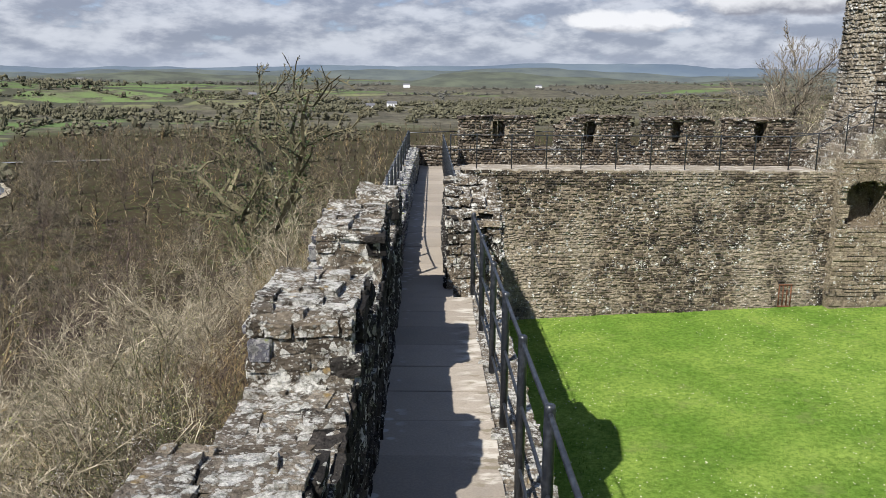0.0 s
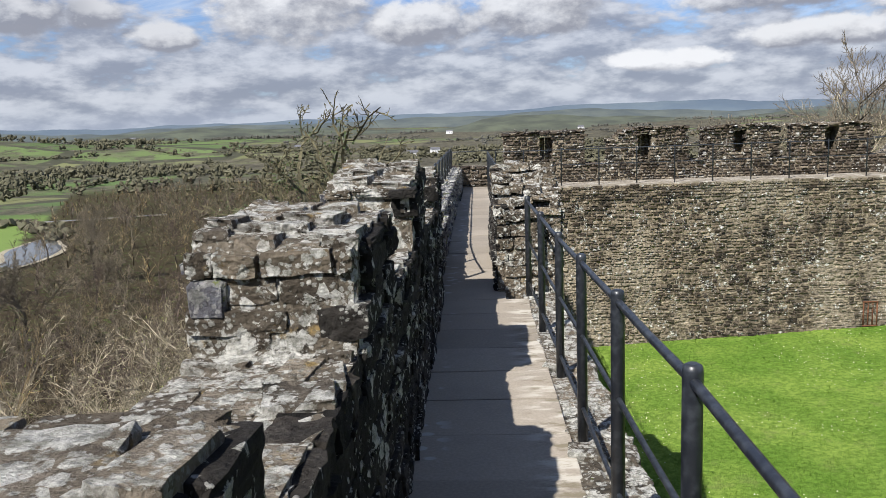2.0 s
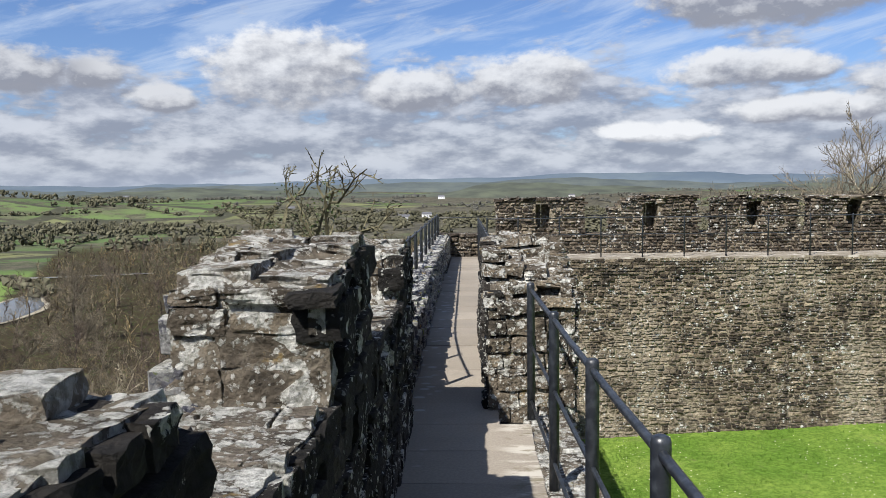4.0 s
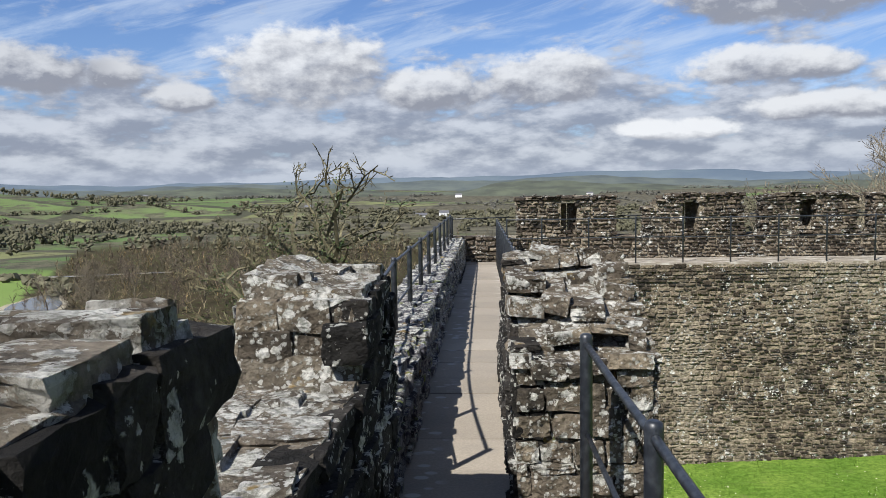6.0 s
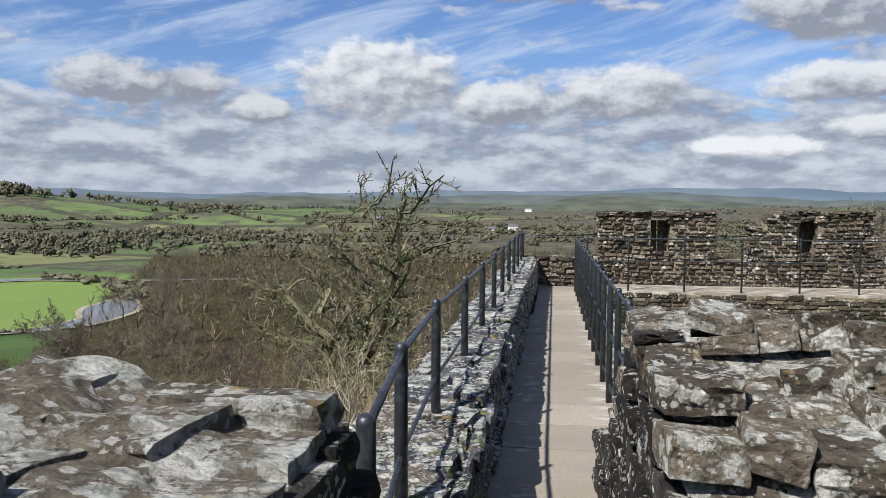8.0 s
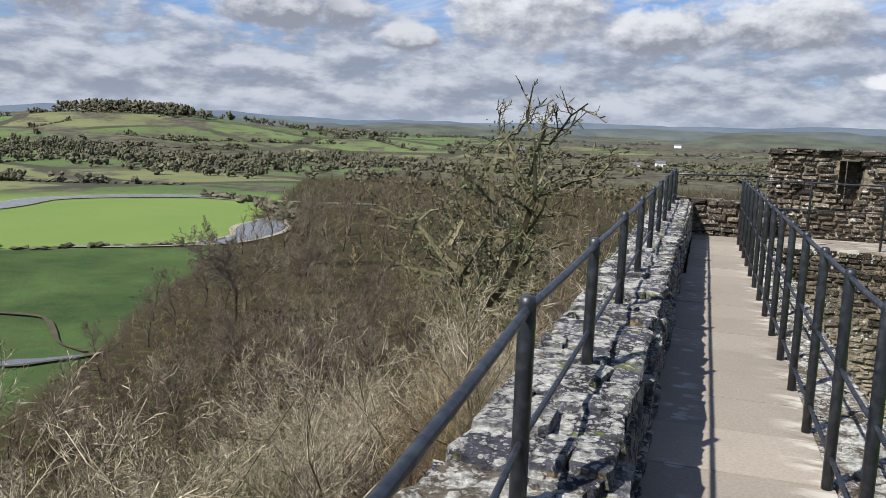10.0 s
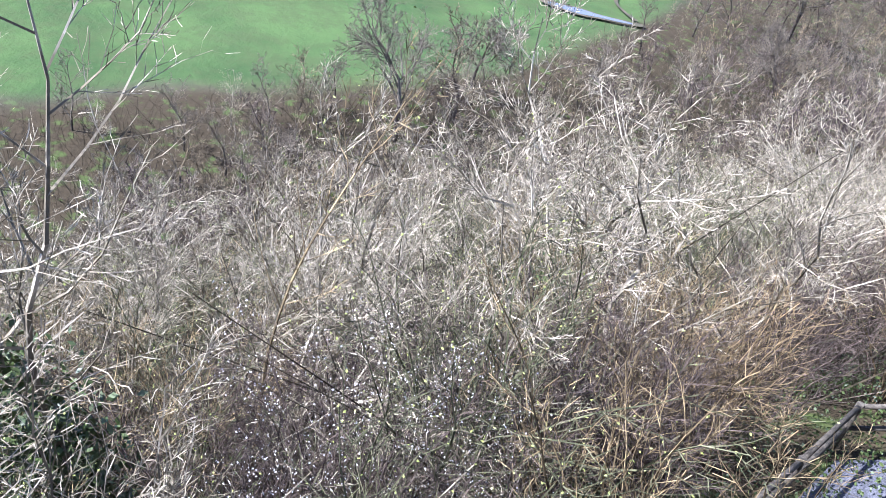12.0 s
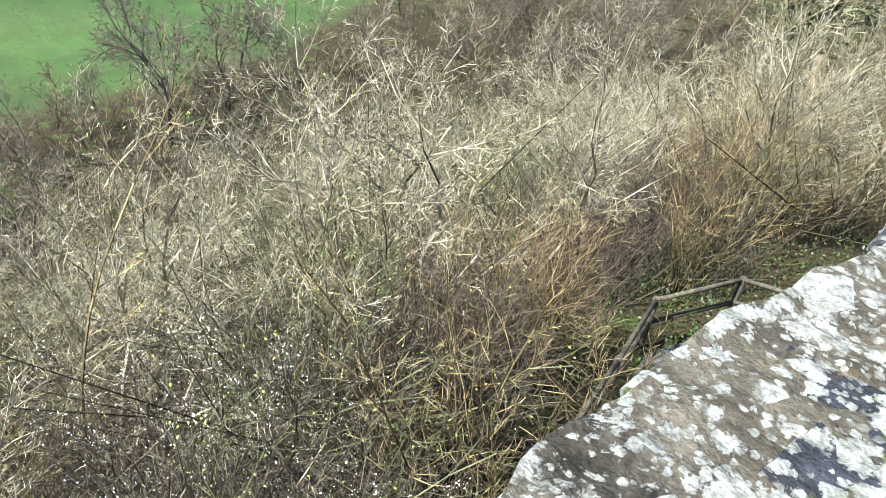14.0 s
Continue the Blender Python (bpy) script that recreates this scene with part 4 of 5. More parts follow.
def sprout(rng, limbs, twigs, tips, pts, r, length, levels, k, least, wander, up):
    """Branches along a limb, and theirs in turn."""
    n, ratio, angle, start = levels[k]
    last = k == len(levels) - 1
    turn0 = rng.uniform(0, 6.3)
    for i in range(n):
        s = start + (1 - start) * (i + rng.random()) / n
        q = min(s, 0.999) * (len(pts) - 1)
        a = pts[int(q)]
        d = (pts[int(q) + 1] - a).normalized()
        at = a + (pts[int(q) + 1] - a) * (q - int(q))
        u = d.cross(Vector((0.3, 0.2, 1)) if abs(d.z) < 0.9 else Vector((1, 0.2, 0))).normalized()
        t = turn0 + 2.4 * i + rng.gauss(0, 0.4)
        side = u * math.cos(t) + d.cross(u) * math.sin(t)
        ang = angle * rng.uniform(0.7, 1.3)
        l = length * ratio * (1.2 - 0.65 * s) * rng.uniform(0.7, 1.3)
        rb = max(r * (0.50 - 0.26 * s), least)
        new_pts = limb(rng, twigs if last else limbs, at, d * math.cos(ang) + side * math.sin(ang), l, rb, max(rb * 0.45, least * 0.6), 2 if last else 4 if k == 0 else 3, wander * (1.7 if last else 1.0), up)
        if last:
            tips.append(new_pts[-1])
        else:
            sprout(rng, limbs, twigs, tips, new_pts, rb, l, levels, k + 1, least, wander, up)


def leaf_mesh(name, centres, size, mat, rng, per=1, jitter=0.1):
    v, f = [], []
    for c in centres:
        for _ in range(per):
            o = len(v)
            q = Vector(c) + Vector((rng.gauss(0, jitter), rng.gauss(0, jitter), rng.gauss(0, jitter)))
            a = Vector((rng.gauss(0, 1), rng.gauss(0, 1), rng.gauss(0, 1))).normalized()
            b = a.cross(Vector((rng.gauss(0, 1), rng.gauss(0, 1), rng.gauss(0, 1)))).normalized()
            s = size * rng.uniform(0.6, 1.3)
            v += [q - a * s, q + b * s * 0.6, q + a * s, q - b * s * 0.6]
            f.append((o, o + 1, o + 2, o + 3))
    return mesh_from(name, v, f, mat)


def bare_tree(name, label, category, seed, height, radius, levels, bark, twig=None, stems=1, lean=0.1, wander=0.16, up=0.08, least=0.004, bole=0.3, ivy=None, buds=None,
              bud_size=0.02, group=""):
    """A leafless tree or shrub: trunk, crown of limbs and twigs, and ivy or buds where it bears them."""
    rng = random.Random(seed)
    thing = empty(name, (0, 0, 0), label, category, group)
    trunks, limbs, twigs, tips = [], [], [], []
    for s in range(stems):
        a = 2 * math.pi * (s + rng.random()) / stems
        tilt = lean * rng.uniform(0.4, 1.2)
        d = Vector((tilt * math.cos(a), tilt * math.sin(a), 1)).normalized()
        off = 0.0 if stems == 1 else 0.05 * height * rng.random()
        p = Vector((off * math.cos(a), off * math.sin(a), -0.4))
        h, r = (height + 0.4) * (1.0 if s == 0 else rng.uniform(0.7, 1.0)), radius * rng.uniform(0.8, 1.0)
        low = []
        foot = limb(rng, low, p, d, h * bole, r, r * 0.85, 3, wander * 0.3, 0.05)
        trunks.append(low)
        top = limb(rng, limbs, foot[-1], foot[-1] - foot[-2], h * (1 - bole), r * 0.85, least * 1.5, 7, wander, 0.04)
        sprout(rng, limbs, twigs, tips, [foot[-2]] + top, r * 0.8, h * (1 - bole * 0.6), levels, 0, least, wander, up)
    for low in trunks:
        part("trunk", limbs_mesh("trunk", low, bark, 7), bark, thing)
    part("crown", crown_mesh("crown", limbs, twigs, twig or bark), bark, thing)
    if ivy:
        cs = []
        for row in sum(trunks, []) * 2 + [q for q in limbs if q[6] > ivy[1]]:
            p0, p1, r = Vector(row[0:3]), Vector(row[3:6]), row[6]
            for _ in range(ivy[0]):
                cs.append(p0.lerp(p1, rng.random()) + Vector((rng.gauss(0, r + ivy[3]), rng.gauss(0, r + ivy[3]), rng.gauss(0, 0.1))))
        part("ivy", leaf_mesh("ivy", cs, ivy[2], M_IVY, rng, 1, 0.05), M_IVY, thing, "dark green ivy climbing the trunk")
    if buds:
        mat, share, per = buds
        part("foliage", leaf_mesh("foliage", [t for t in tips if rng.random() < share], bud_size, mat, rng, per, 0.08), mat, thing)["kind"] = "stuff"
    return thing


def put(thing, x, y, z, turn=0.0, scale=1.0):
    thing.matrix_basis = Matrix.Translation((x, y, z)) @ Matrix.Rotation(turn, 4, "Z") @ Matrix.Scale(scale, 4)
    return thing


def also(thing, x, y, z, turn, scale):
    return copy_thing(thing, Matrix.LocRotScale((x, y, z), Euler((0, 0, turn)), None) @ Matrix.Scale(scale / thing.scale[0], 4))


def footing(x, y):
    return land_height(x, y) - 0.05


# the ivied tree that stands above the rest
TREE = ((11, 0.44, 0.75, 0.12), (9, 0.42, 0.75, 0.2), (8, 0.40, 0.75, 0.15))
put(bare_tree("ivy_tree", "gnarled half-dead tree hung with ivy, bare crooked top", "tree", 14, 22.6, 0.40, ((10, 0.25, 0.85, 0.10), (6, 0.48, 0.85, 0.25), (5, 0.42, 0.85, 0.25)), M_BARK_GREY, M_BARK_MOSS,
              stems=5, lean=0.20, wander=0.34, up=0.10, least=0.034, bole=0.42, ivy=(24, 0.070, 0.085, 0.25)), -8.4, 49.5, footing(-8.6, 49.5), 0.6)
put(bare_tree("ash_tree", "large leafless tree with upswept grey branches", "tree", 21, 17.6, 0.24, ((17, 0.36, 0.80, 0.05), (11, 0.46, 0.62, 0.15), (10, 0.44, 0.6, 0.12)), M_BARK_DARK, M_BARK_GREY, stems=7, lean=0.36,
              wander=0.13, up=0.09, least=0.014, bole=0.42), 18.9, 46.0, land_height(18.9, 46.0) - 0.1, 0.3)

# kinds of brush on the slope
SHRUB = ((9, 0.33, 0.70, 0.2), (9, 0.42, 0.80, 0.1))
PALE = [bare_tree("scrub_tree", "pale lichened leafless scrub tree on the slope", "tree", 30 + i, 6.2, 0.058, TREE, M_BARK_PALE, stems=3, lean=0.26, wander=0.22, up=0.08, least=0.0044,
                  buds=(M_BUD, 0.2, 1), bud_size=0.014, group="scrub of the castle slope") for i in range(4)]
TAN = [bare_tree("thicket_shrub", "dense tan leafless thicket shrub on the slope", "shrub", 40 + i, 4.0, 0.018, SHRUB, M_BARK_TAN, stems=13, lean=0.28, wander=0.18, up=0.08, least=0.0038,
                 group="thicket of the castle slope") for i in range(3)]
MOSS = [bare_tree("mossy_shrub", "green lichened slender shrub in the thicket", "shrub", 45 + i, 4.8, 0.026, SHRUB, M_MOSSY, stems=8, lean=0.26, wander=0.18, up=0.08, least=0.004,
                  buds=(M_BUD, 0.4, 1), bud_size=0.018, group="thicket of the castle slope") for i in range(2)]
DARK = [bare_tree("oak_tree", "dark leafless tree at the foot of the slope", "tree", 50 + i, 13, 0.30, ((13, 0.55, 0.85, 0.05), (9, 0.44, 0.8, 0.2), (8, 0.45, 0.8, 0.12), (5, 0.45, 0.7, 0.1)), M_BARK_DARK, M_BARK_GREY, lean=0.1,
                  wander=0.2, up=0.06, least=(0.018, 0.032)[i], bole=0.30, group="dark trees at the meadow's edge") for i in range(2)]
FAR_DARK = [bare_tree("woodland_tree", "bare brown woodland tree below the castle", "tree", 54 + i, 11.5, 0.24, ((10, 0.52, 0.8, 0.05), (8, 0.45, 0.8, 0.2), (8, 0.42, 0.8, 0.1)), M_BARK_DARK,
                      (M_WOOD_TWIG, M_BARK_PURPLE, M_BARK_GREY)[i], lean=0.1, wander=0.2, up=0.07, least=0.03, bole=0.2, group="woodland below the castle") for i in range(3)]
PURPLE = [bare_tree("budding_shrub", "purplish budding shrub in the thicket", "shrub", 60 + i, 3.8, 0.022, SHRUB, M_BARK_PURPLE, stems=15, lean=0.40, wander=0.18, up=0.06, least=0.0035,
                    group="thicket of the castle slope") for i in range(2)]
GOLD = bare_tree("golden_shrub", "golden brown fine twigged shrub beside the wall", "shrub", 70, 3.7, 0.016, SHRUB, M_BARK_GOLD, stems=26, lean=0.40, wander=0.20, up=0.09, least=0.0035)
BLOSSOM = bare_tree("blackthorn", "blackthorn shrub flecked with white blossom", "shrub", 80, 3.3, 0.022, ((8, 0.42, 0.7, 0.15), (7, 0.45, 0.8, 0.1), (4, 0.4, 0.8, 0.1)), M_BARK_PURPLE, stems=9, lean=0.55,
                    wander=0.2, up=0.06, least=0.003, buds=(M_BLOSSOM, 0.42, 6), bud_size=0.012)
SAPLING = bare_tree("sapling", "slender upright sapling with side twigs", "tree", 90, 8.0, 0.034, ((18, 0.22, 0.7, 0.2), (7, 0.4, 0.7, 0.2)), M_BARK_TAN, lean=0.06, wander=0.07, up=0.1, least=0.005,
                    buds=(M_BUD, 0.8, 1), bud_size=0.025, bole=0.4)
IVIED = bare_tree("ivied_tree", "slender pale tree with trunk wrapped in ivy", "tree", 95, 9.4, 0.06, ((13, 0.30, 0.75, 0.1), (8, 0.42, 0.7, 0.2), (6, 0.42, 0.7, 0.15)), M_BARK_GREY, M_BARK_PALE, stems=2, lean=0.12, wander=0.12,
                  up=0.08, least=0.004, bole=0.45, ivy=(420, 0.2, 0.06, 0.22))

put(PALE[0], -5.6, 17.2, footing(-5.6, 17.2), 0.4, 1.0)
put(PALE[1], -6.3, 22.5, footing(-6.3, 22.5), 1.4, 1.0)
put(PALE[2], -9.5, 15.5, footing(-9.5, 15.5), 2.0, 1.0)
put(PALE[3], -6.4, 25.0, footing(-6.4, 25.0), 1.0, 0.9)
put(MOSS[0], -5.0, 15.6, footing(-5.0, 15.6), 0.0, 1.0)
put(MOSS[1], -7.2, 16.4, footing(-7.2, 16.4), 0.0, 1.0)
put(FAR_DARK[2], -30, 64, footing(-30, 64), 0.3, 1.0)
put(TAN[0], -4.9, 16.4, footing(-4.9, 16.4), 0.0, 0.8)
put(TAN[1], -4.0, 26.0, footing(-4.0, 26.0), 0.0, 1.0)
put(TAN[2], -8.0, 19.5, footing(-8.0, 19.5), 0.0, 1.0)
put(DARK[0], -60.5, 49.3, footing(-60.5, 49.3), 0.0, 1.05)
put(DARK[1], -80, 137, footing(-80, 137), 1.0, 1.4)
also(DARK[1], -71, 65.5, footing(-71, 65.5), 2.6, 0.75)
also(DARK[0], -98, 201, footing(-98, 201), 1.6, 1.5)
also(DARK[0], -59, 106, footing(-59, 106), 0.5, 0.85)
also(DARK[1], -84, 172, footing(-84, 172), 2.2, 1.0)
put(FAR_DARK[0], -63, 58, footing(-63, 58), 1.0, 0.9)
put(FAR_DARK[1], -40, 82, footing(-40, 82), 1.0, 1.1)
put(PURPLE[0], -3.6, 14.6, footing(-3.6, 14.6), 0.0, 0.75)
put(PURPLE[1], -6.2, 14.2, footing(-6.2, 14.2), 0.0, 0.9)
put(GOLD, -4.5, 19.3, footing(-4.5, 19.3), 0.0, 0.95)
put(BLOSSOM, -4.4, 14.0, footing(-4.4, 14.0), 0.0, 1.05)
for x, y, turn, size in ((-4.3, 16.4, 0.7, 1.0), (-5.4, 16.0, 2.1, 1.0), (-3.9, 17.6, 3.9, 0.85), (-5.2, 17.6, 5.2, 0.95)):
    also(PURPLE[0], x, y, footing(x, y), turn, size)
for x, y, turn, size in ((9.4, 29.6, 0.4, 1.15), (11.2, 30.4, 1.9, 1.30), (12.9, 29.8, 2.8, 1.35), (14.3, 31.0, 3.7, 1.45), (16.2, 31.5, 5.0, 1.5), (4.5, 30.0, 1.1, 1.05)):
    also(PALE[0], x, y, footing(x, y), turn, size)
LONE = bare_tree("scrub_tree", "pale spreading scrub tree with ivy round its foot", "tree", 33, 6.6, 0.060, ((14, 0.42, 0.85, 0.08), (11, 0.40, 0.7, 0.15), (9, 0.36, 0.75, 0.12)), M_BARK_PALE, stems=2, lean=0.25,
                 wander=0.15, up=0.07, least=0.0062, bole=0.32, ivy=(150, 1.0, 0.06, 0.14))
put(LONE, -9.6, 21.8, footing(-9.6, 21.8), 0.8, 1.2)
put(SAPLING, -8.6, 14.5, footing(-8.6, 14.5), 0.0, 1.0)
put(IVIED, -7.1, 11.9, footing(-7.1, 11.9), 2.2, 1.05)

rng = random.Random(17)
taken = [(-5.6, 17.0), (-6.3, 22.5), (-9.5, 15.5), (-5.9, 11.5), (-60.5, 49.3), (-80, 137), (-71, 65.5), (-98, 201), (-9.3, 49.5), (-9.6, 21.8), (-8.3, 20.2)]


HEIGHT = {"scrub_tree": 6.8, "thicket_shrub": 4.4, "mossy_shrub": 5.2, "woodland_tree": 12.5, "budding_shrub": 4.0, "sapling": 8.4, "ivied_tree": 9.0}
# bearing from the last viewpoint, and the sight line's fall over the treetops
SIGHT_LINES = ((0, -0.07), (10, -0.10), (21, -0.14), (27, -0.20), (36, -0.295), (42, -0.33), (47, -0.40), (51, -0.46), (62, -0.55), (77, -0.57), (95, -0.57))


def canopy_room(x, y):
    """How high the wood may grow at a place, capped by sight lines from the walk's end."""
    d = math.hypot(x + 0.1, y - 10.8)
    room = 1.35 + d * interp(math.degrees(math.atan2(-x - 0.1, y - 10.8)), SIGHT_LINES) - land_height(x, y)
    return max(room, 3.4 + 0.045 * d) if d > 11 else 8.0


def scatter(kinds, count, area, gap, scale, ok=lambda x, y: True):
    done = tries = 0
    while done < count and tries < count * 40:
        tries += 1
        x, y = rng.uniform(*area[0]), rng.uniform(*area[1])
        if not ok(x, y) or any((x - a) ** 2 + (y - b) ** 2 < gap * gap for a, b in taken):
            continue
        taken.append((x, y))
        kind, turn = rng.choice(kinds), rng.uniform(0, 6.3)
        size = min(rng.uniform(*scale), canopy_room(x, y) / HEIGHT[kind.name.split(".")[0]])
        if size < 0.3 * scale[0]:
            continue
        also(kind, x, y, footing(x, y), turn, size)
        done += 1


def wood_edge(y):
    return -72.0 - 0.43 * max(0.0, y - 73)


def on_slope(x, y):
    return 2.2 < slope_distance(x, y) and x > wood_edge(y) + 3 and not (x > -4.4 and 16.2 < y < 23.4)


scatter(TAN + PURPLE + PURPLE + MOSS + PALE[:2], 115, ((-13, -2.8), (3, 34)), 1.15, (0.7, 1.05), on_slope)
scatter(PALE + PALE + TAN + MOSS, 135, ((-30, -5), (4, 62)), 1.7, (0.9, 1.35), on_slope)
scatter(FAR_DARK + FAR_DARK + PALE[:2], 190, ((-70, -12), (18, 120)), 2.8, (0.55, 0.95), lambda x, y: slope_distance(x, y) > 24 and on_slope(x, y))
scatter(FAR_DARK, 70, ((-95, 30), (45, 150)), 5.0, (0.8, 1.15), on_slope)
scatter(FAR_DARK, 60, ((-150, 90), (130, 330)), 8.0, (0.9, 1.3), on_slope)
scatter(TAN + PALE, 26, ((-4, 34), (30, 60)), 2.4, (1.0, 1.5), on_slope)
scatter([SAPLING, SAPLING, SAPLING, IVIED], 20, ((-16, -6), (13, 30)), 3.0, (0.8, 1.0), on_slope)


def undergrowth():
    """Fine stems and brambles that fill the slope between the shrubs."""
    rng = random.Random(23)
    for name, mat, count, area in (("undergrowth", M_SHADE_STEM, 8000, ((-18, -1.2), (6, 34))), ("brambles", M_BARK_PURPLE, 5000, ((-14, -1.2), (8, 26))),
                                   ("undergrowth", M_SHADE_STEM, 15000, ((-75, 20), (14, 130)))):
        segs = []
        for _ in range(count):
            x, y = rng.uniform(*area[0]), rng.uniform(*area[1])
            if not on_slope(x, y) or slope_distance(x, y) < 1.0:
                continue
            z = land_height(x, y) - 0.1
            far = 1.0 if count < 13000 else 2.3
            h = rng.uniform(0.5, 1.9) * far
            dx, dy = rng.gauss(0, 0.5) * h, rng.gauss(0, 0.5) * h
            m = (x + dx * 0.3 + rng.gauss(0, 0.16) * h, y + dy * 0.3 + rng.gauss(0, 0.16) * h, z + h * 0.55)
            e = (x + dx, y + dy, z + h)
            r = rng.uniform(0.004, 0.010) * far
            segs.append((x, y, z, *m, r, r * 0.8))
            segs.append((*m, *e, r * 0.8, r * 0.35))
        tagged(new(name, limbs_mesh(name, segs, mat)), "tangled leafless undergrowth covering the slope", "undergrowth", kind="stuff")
    cs = []
    while len(cs) < 22000:
        x, y = (rng.uniform(-5, -0.9), rng.uniform(13, 26)) if len(cs) % 2 else (rng.uniform(-14, -0.9), rng.uniform(9, 34))
        cs.append((x, y, land_height(x, y) + rng.uniform(0.02, 0.5)))
    tagged(new("ground_ivy", leaf_mesh("ground_ivy", cs, 0.034, M_IVY, rng)), "dark green ivy leaves carpeting the bank", "ivy", kind="stuff")


undergrowth()


def brushwood():
    """The fine grey tops of the wood farther down the slope."""
    rng = random.Random(29)
    for mat, count in ((M_WOOD_TWIG, 2600), (M_BARK_PURPLE, 800), (M_BARK_TAN, 700)):
        v, f = [], []
        for _ in range(count):
            far = rng.random() < 0.45
            x, y = (rng.uniform(-210, 170), rng.uniform(170, 520)) if far else (rng.uniform(-90, 45), rng.uniform(34, 190))
            if not on_slope(x, y) or slope_distance(x, y) < 14:
                continue
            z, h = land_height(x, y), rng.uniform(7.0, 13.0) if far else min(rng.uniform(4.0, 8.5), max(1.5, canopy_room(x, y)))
            for _ in range(26):
                a, t = rng.uniform(0, 6.3), rng.uniform(0.35, 1.9)
                l = h * rng.uniform(0.10, 0.30)
                s = z + h * rng.uniform(0.2, 0.72)
                dx, dy = math.cos(a) * math.sin(t), math.sin(a) * math.sin(t)
                wide = 0.11 if far else 0.022
                wx, wy, o = -math.sin(a) * wide, math.cos(a) * wide, len(v)
                ex, ey, ez = x + dx * l, y + dy * l, s + math.cos(t) * l
                v += [(x - wx, y - wy, s), (x + wx, y + wy, s), (ex + wx * 0.5, ey + wy * 0.5, ez), (ex - wx * 0.5, ey - wy * 0.5, ez)]
                f.append((o, o + 1, o + 2, o + 3))
        tagged(new("brushwood", mesh_from("brushwood", v, f, mat)), "grey brown leafless brushwood down the slope", "woods", kind="stuff")


brushwood()


# hedges, copses and single trees of the valley: clumps of many facets
def clumps(name, spots, mat, label, category):
    rng = random.Random(31)
    t = (1 + 5 ** 0.5) / 2
    ico = [Vector(p).normalized() for p in ((-1, t, 0), (1, t, 0), (-1, -t, 0), (1, -t, 0), (0, -1, t), (0, 1, t), (0, -1, -t), (0, 1, -t), (t, 0, -1), (t, 0, 1), (-t, 0, -1), (-t, 0, 1))]
    tri = ((0, 11, 5), (0, 5, 1), (0, 1, 7), (0, 7, 10), (0, 10, 11), (1, 5, 9), (5, 11, 4), (11, 10, 2), (10, 7, 6), (7, 1, 8), (3, 9, 4), (3, 4, 2), (3, 2, 6), (3, 6, 8), (3, 8, 9),
           (4, 9, 5), (2, 4, 11), (6, 2, 10), (8, 6, 7), (9, 8, 1))
    v, f = [], []
    for x, y, r, h in spots:
        z = land_height(x, y)
        for _ in range(9 if h > 4 else 1):
            o = len(v)
            if h > 4:
                cx, cy, cz, rr, rh = x + rng.gauss(0, r * 0.5), y + rng.gauss(0, r * 0.5), z + h * rng.uniform(0.15, 0.72), r * rng.uniform(0.28, 0.55), h * rng.uniform(0.14, 0.30)
            else:
                cx, cy, cz, rr, rh = x, y, z + h * 0.4, r, h * 0.6
            for p in ico:
                s = rng.uniform(0.35, 1.3)
                v.append((cx + p.x * rr * s, cy + p.y * rr * s, cz + p.z * rh * s))
            f += [tuple(o + i for i in q) for q in tri]
    tagged(new(name, mesh_from(name, v, f, mat)), label, category, kind="stuff")


def valley_green():
    rng = random.Random(37)
    near, far = [], []
    for _ in range(190):      # hedge lines
        a, r = math.radians(rng.uniform(-62, 34)), 560 * 4.4 ** rng.random()
        x, y = r * math.sin(a), r * math.cos(a)
        if r < 520 and x < -60:
            continue
        t = rng.choice((0.25, 1.75)) + rng.gauss(0, 0.25)
        n = rng.randint(24, 70)
        for i in range(n):
            px, py = x + i * 3.4 * math.cos(t), y + i * 3.4 * math.sin(t)
            big = rng.random() < 0.24
            (near if r < 1300 else far).append((px + rng.gauss(0, 1), py + rng.gauss(0, 1), 4.2 if big else 2.1, rng.uniform(5, 9) if big else rng.uniform(1.2, 2.4)))
    for _ in range(38):       # copses
        a, r = math.radians(rng.uniform(-62, 34)), 640 * 4.6 ** rng.random()
        x, y = r * math.sin(a), r * math.cos(a)
        sx, sy = rng.uniform(20, 110), rng.uniform(12, 45)
        for _ in range(int(min(80, sx * sy / 25))):
            (near if r < 1300 else far).append((x + rng.gauss(0, sx), y + rng.gauss(0, sy), rng.uniform(3.0, 5.0), rng.uniform(6, 11)))
    for i in range(70):       # the bank of bushes between the two meadows
        s = i / 69
        x, y = -236 + 100 * s + rng.gauss(0, 1.2), 128 + 94 * s + rng.gauss(0, 1.2)
        near.append((x, y, 1.7, rng.uniform(0.7, 1.8)))
    for i in range(90):       # scrub along the far bank of the bright meadow
        s = rng.random()
        near.append((-238 + 84 * s + rng.gauss(0, 3), 356 - 66 * s * s + rng.gauss(0, 4), 2.2, rng.uniform(1.5, 3.5)))
    for i in range(150):      # dark wood on the knoll
        near.append((-800 + rng.gauss(0, 50), 1000 + rng.gauss(0, 18), 7, rng.uniform(12, 18)))
    clumps("hedgerows", near, M_HEDGE, "bare brown hedgerows and copses between the fields", "hedgerow")
    clumps("far_woods", far, M_HAZED_WOOD, "hazy woods and hedges of the far hills", "woods")


valley_green()


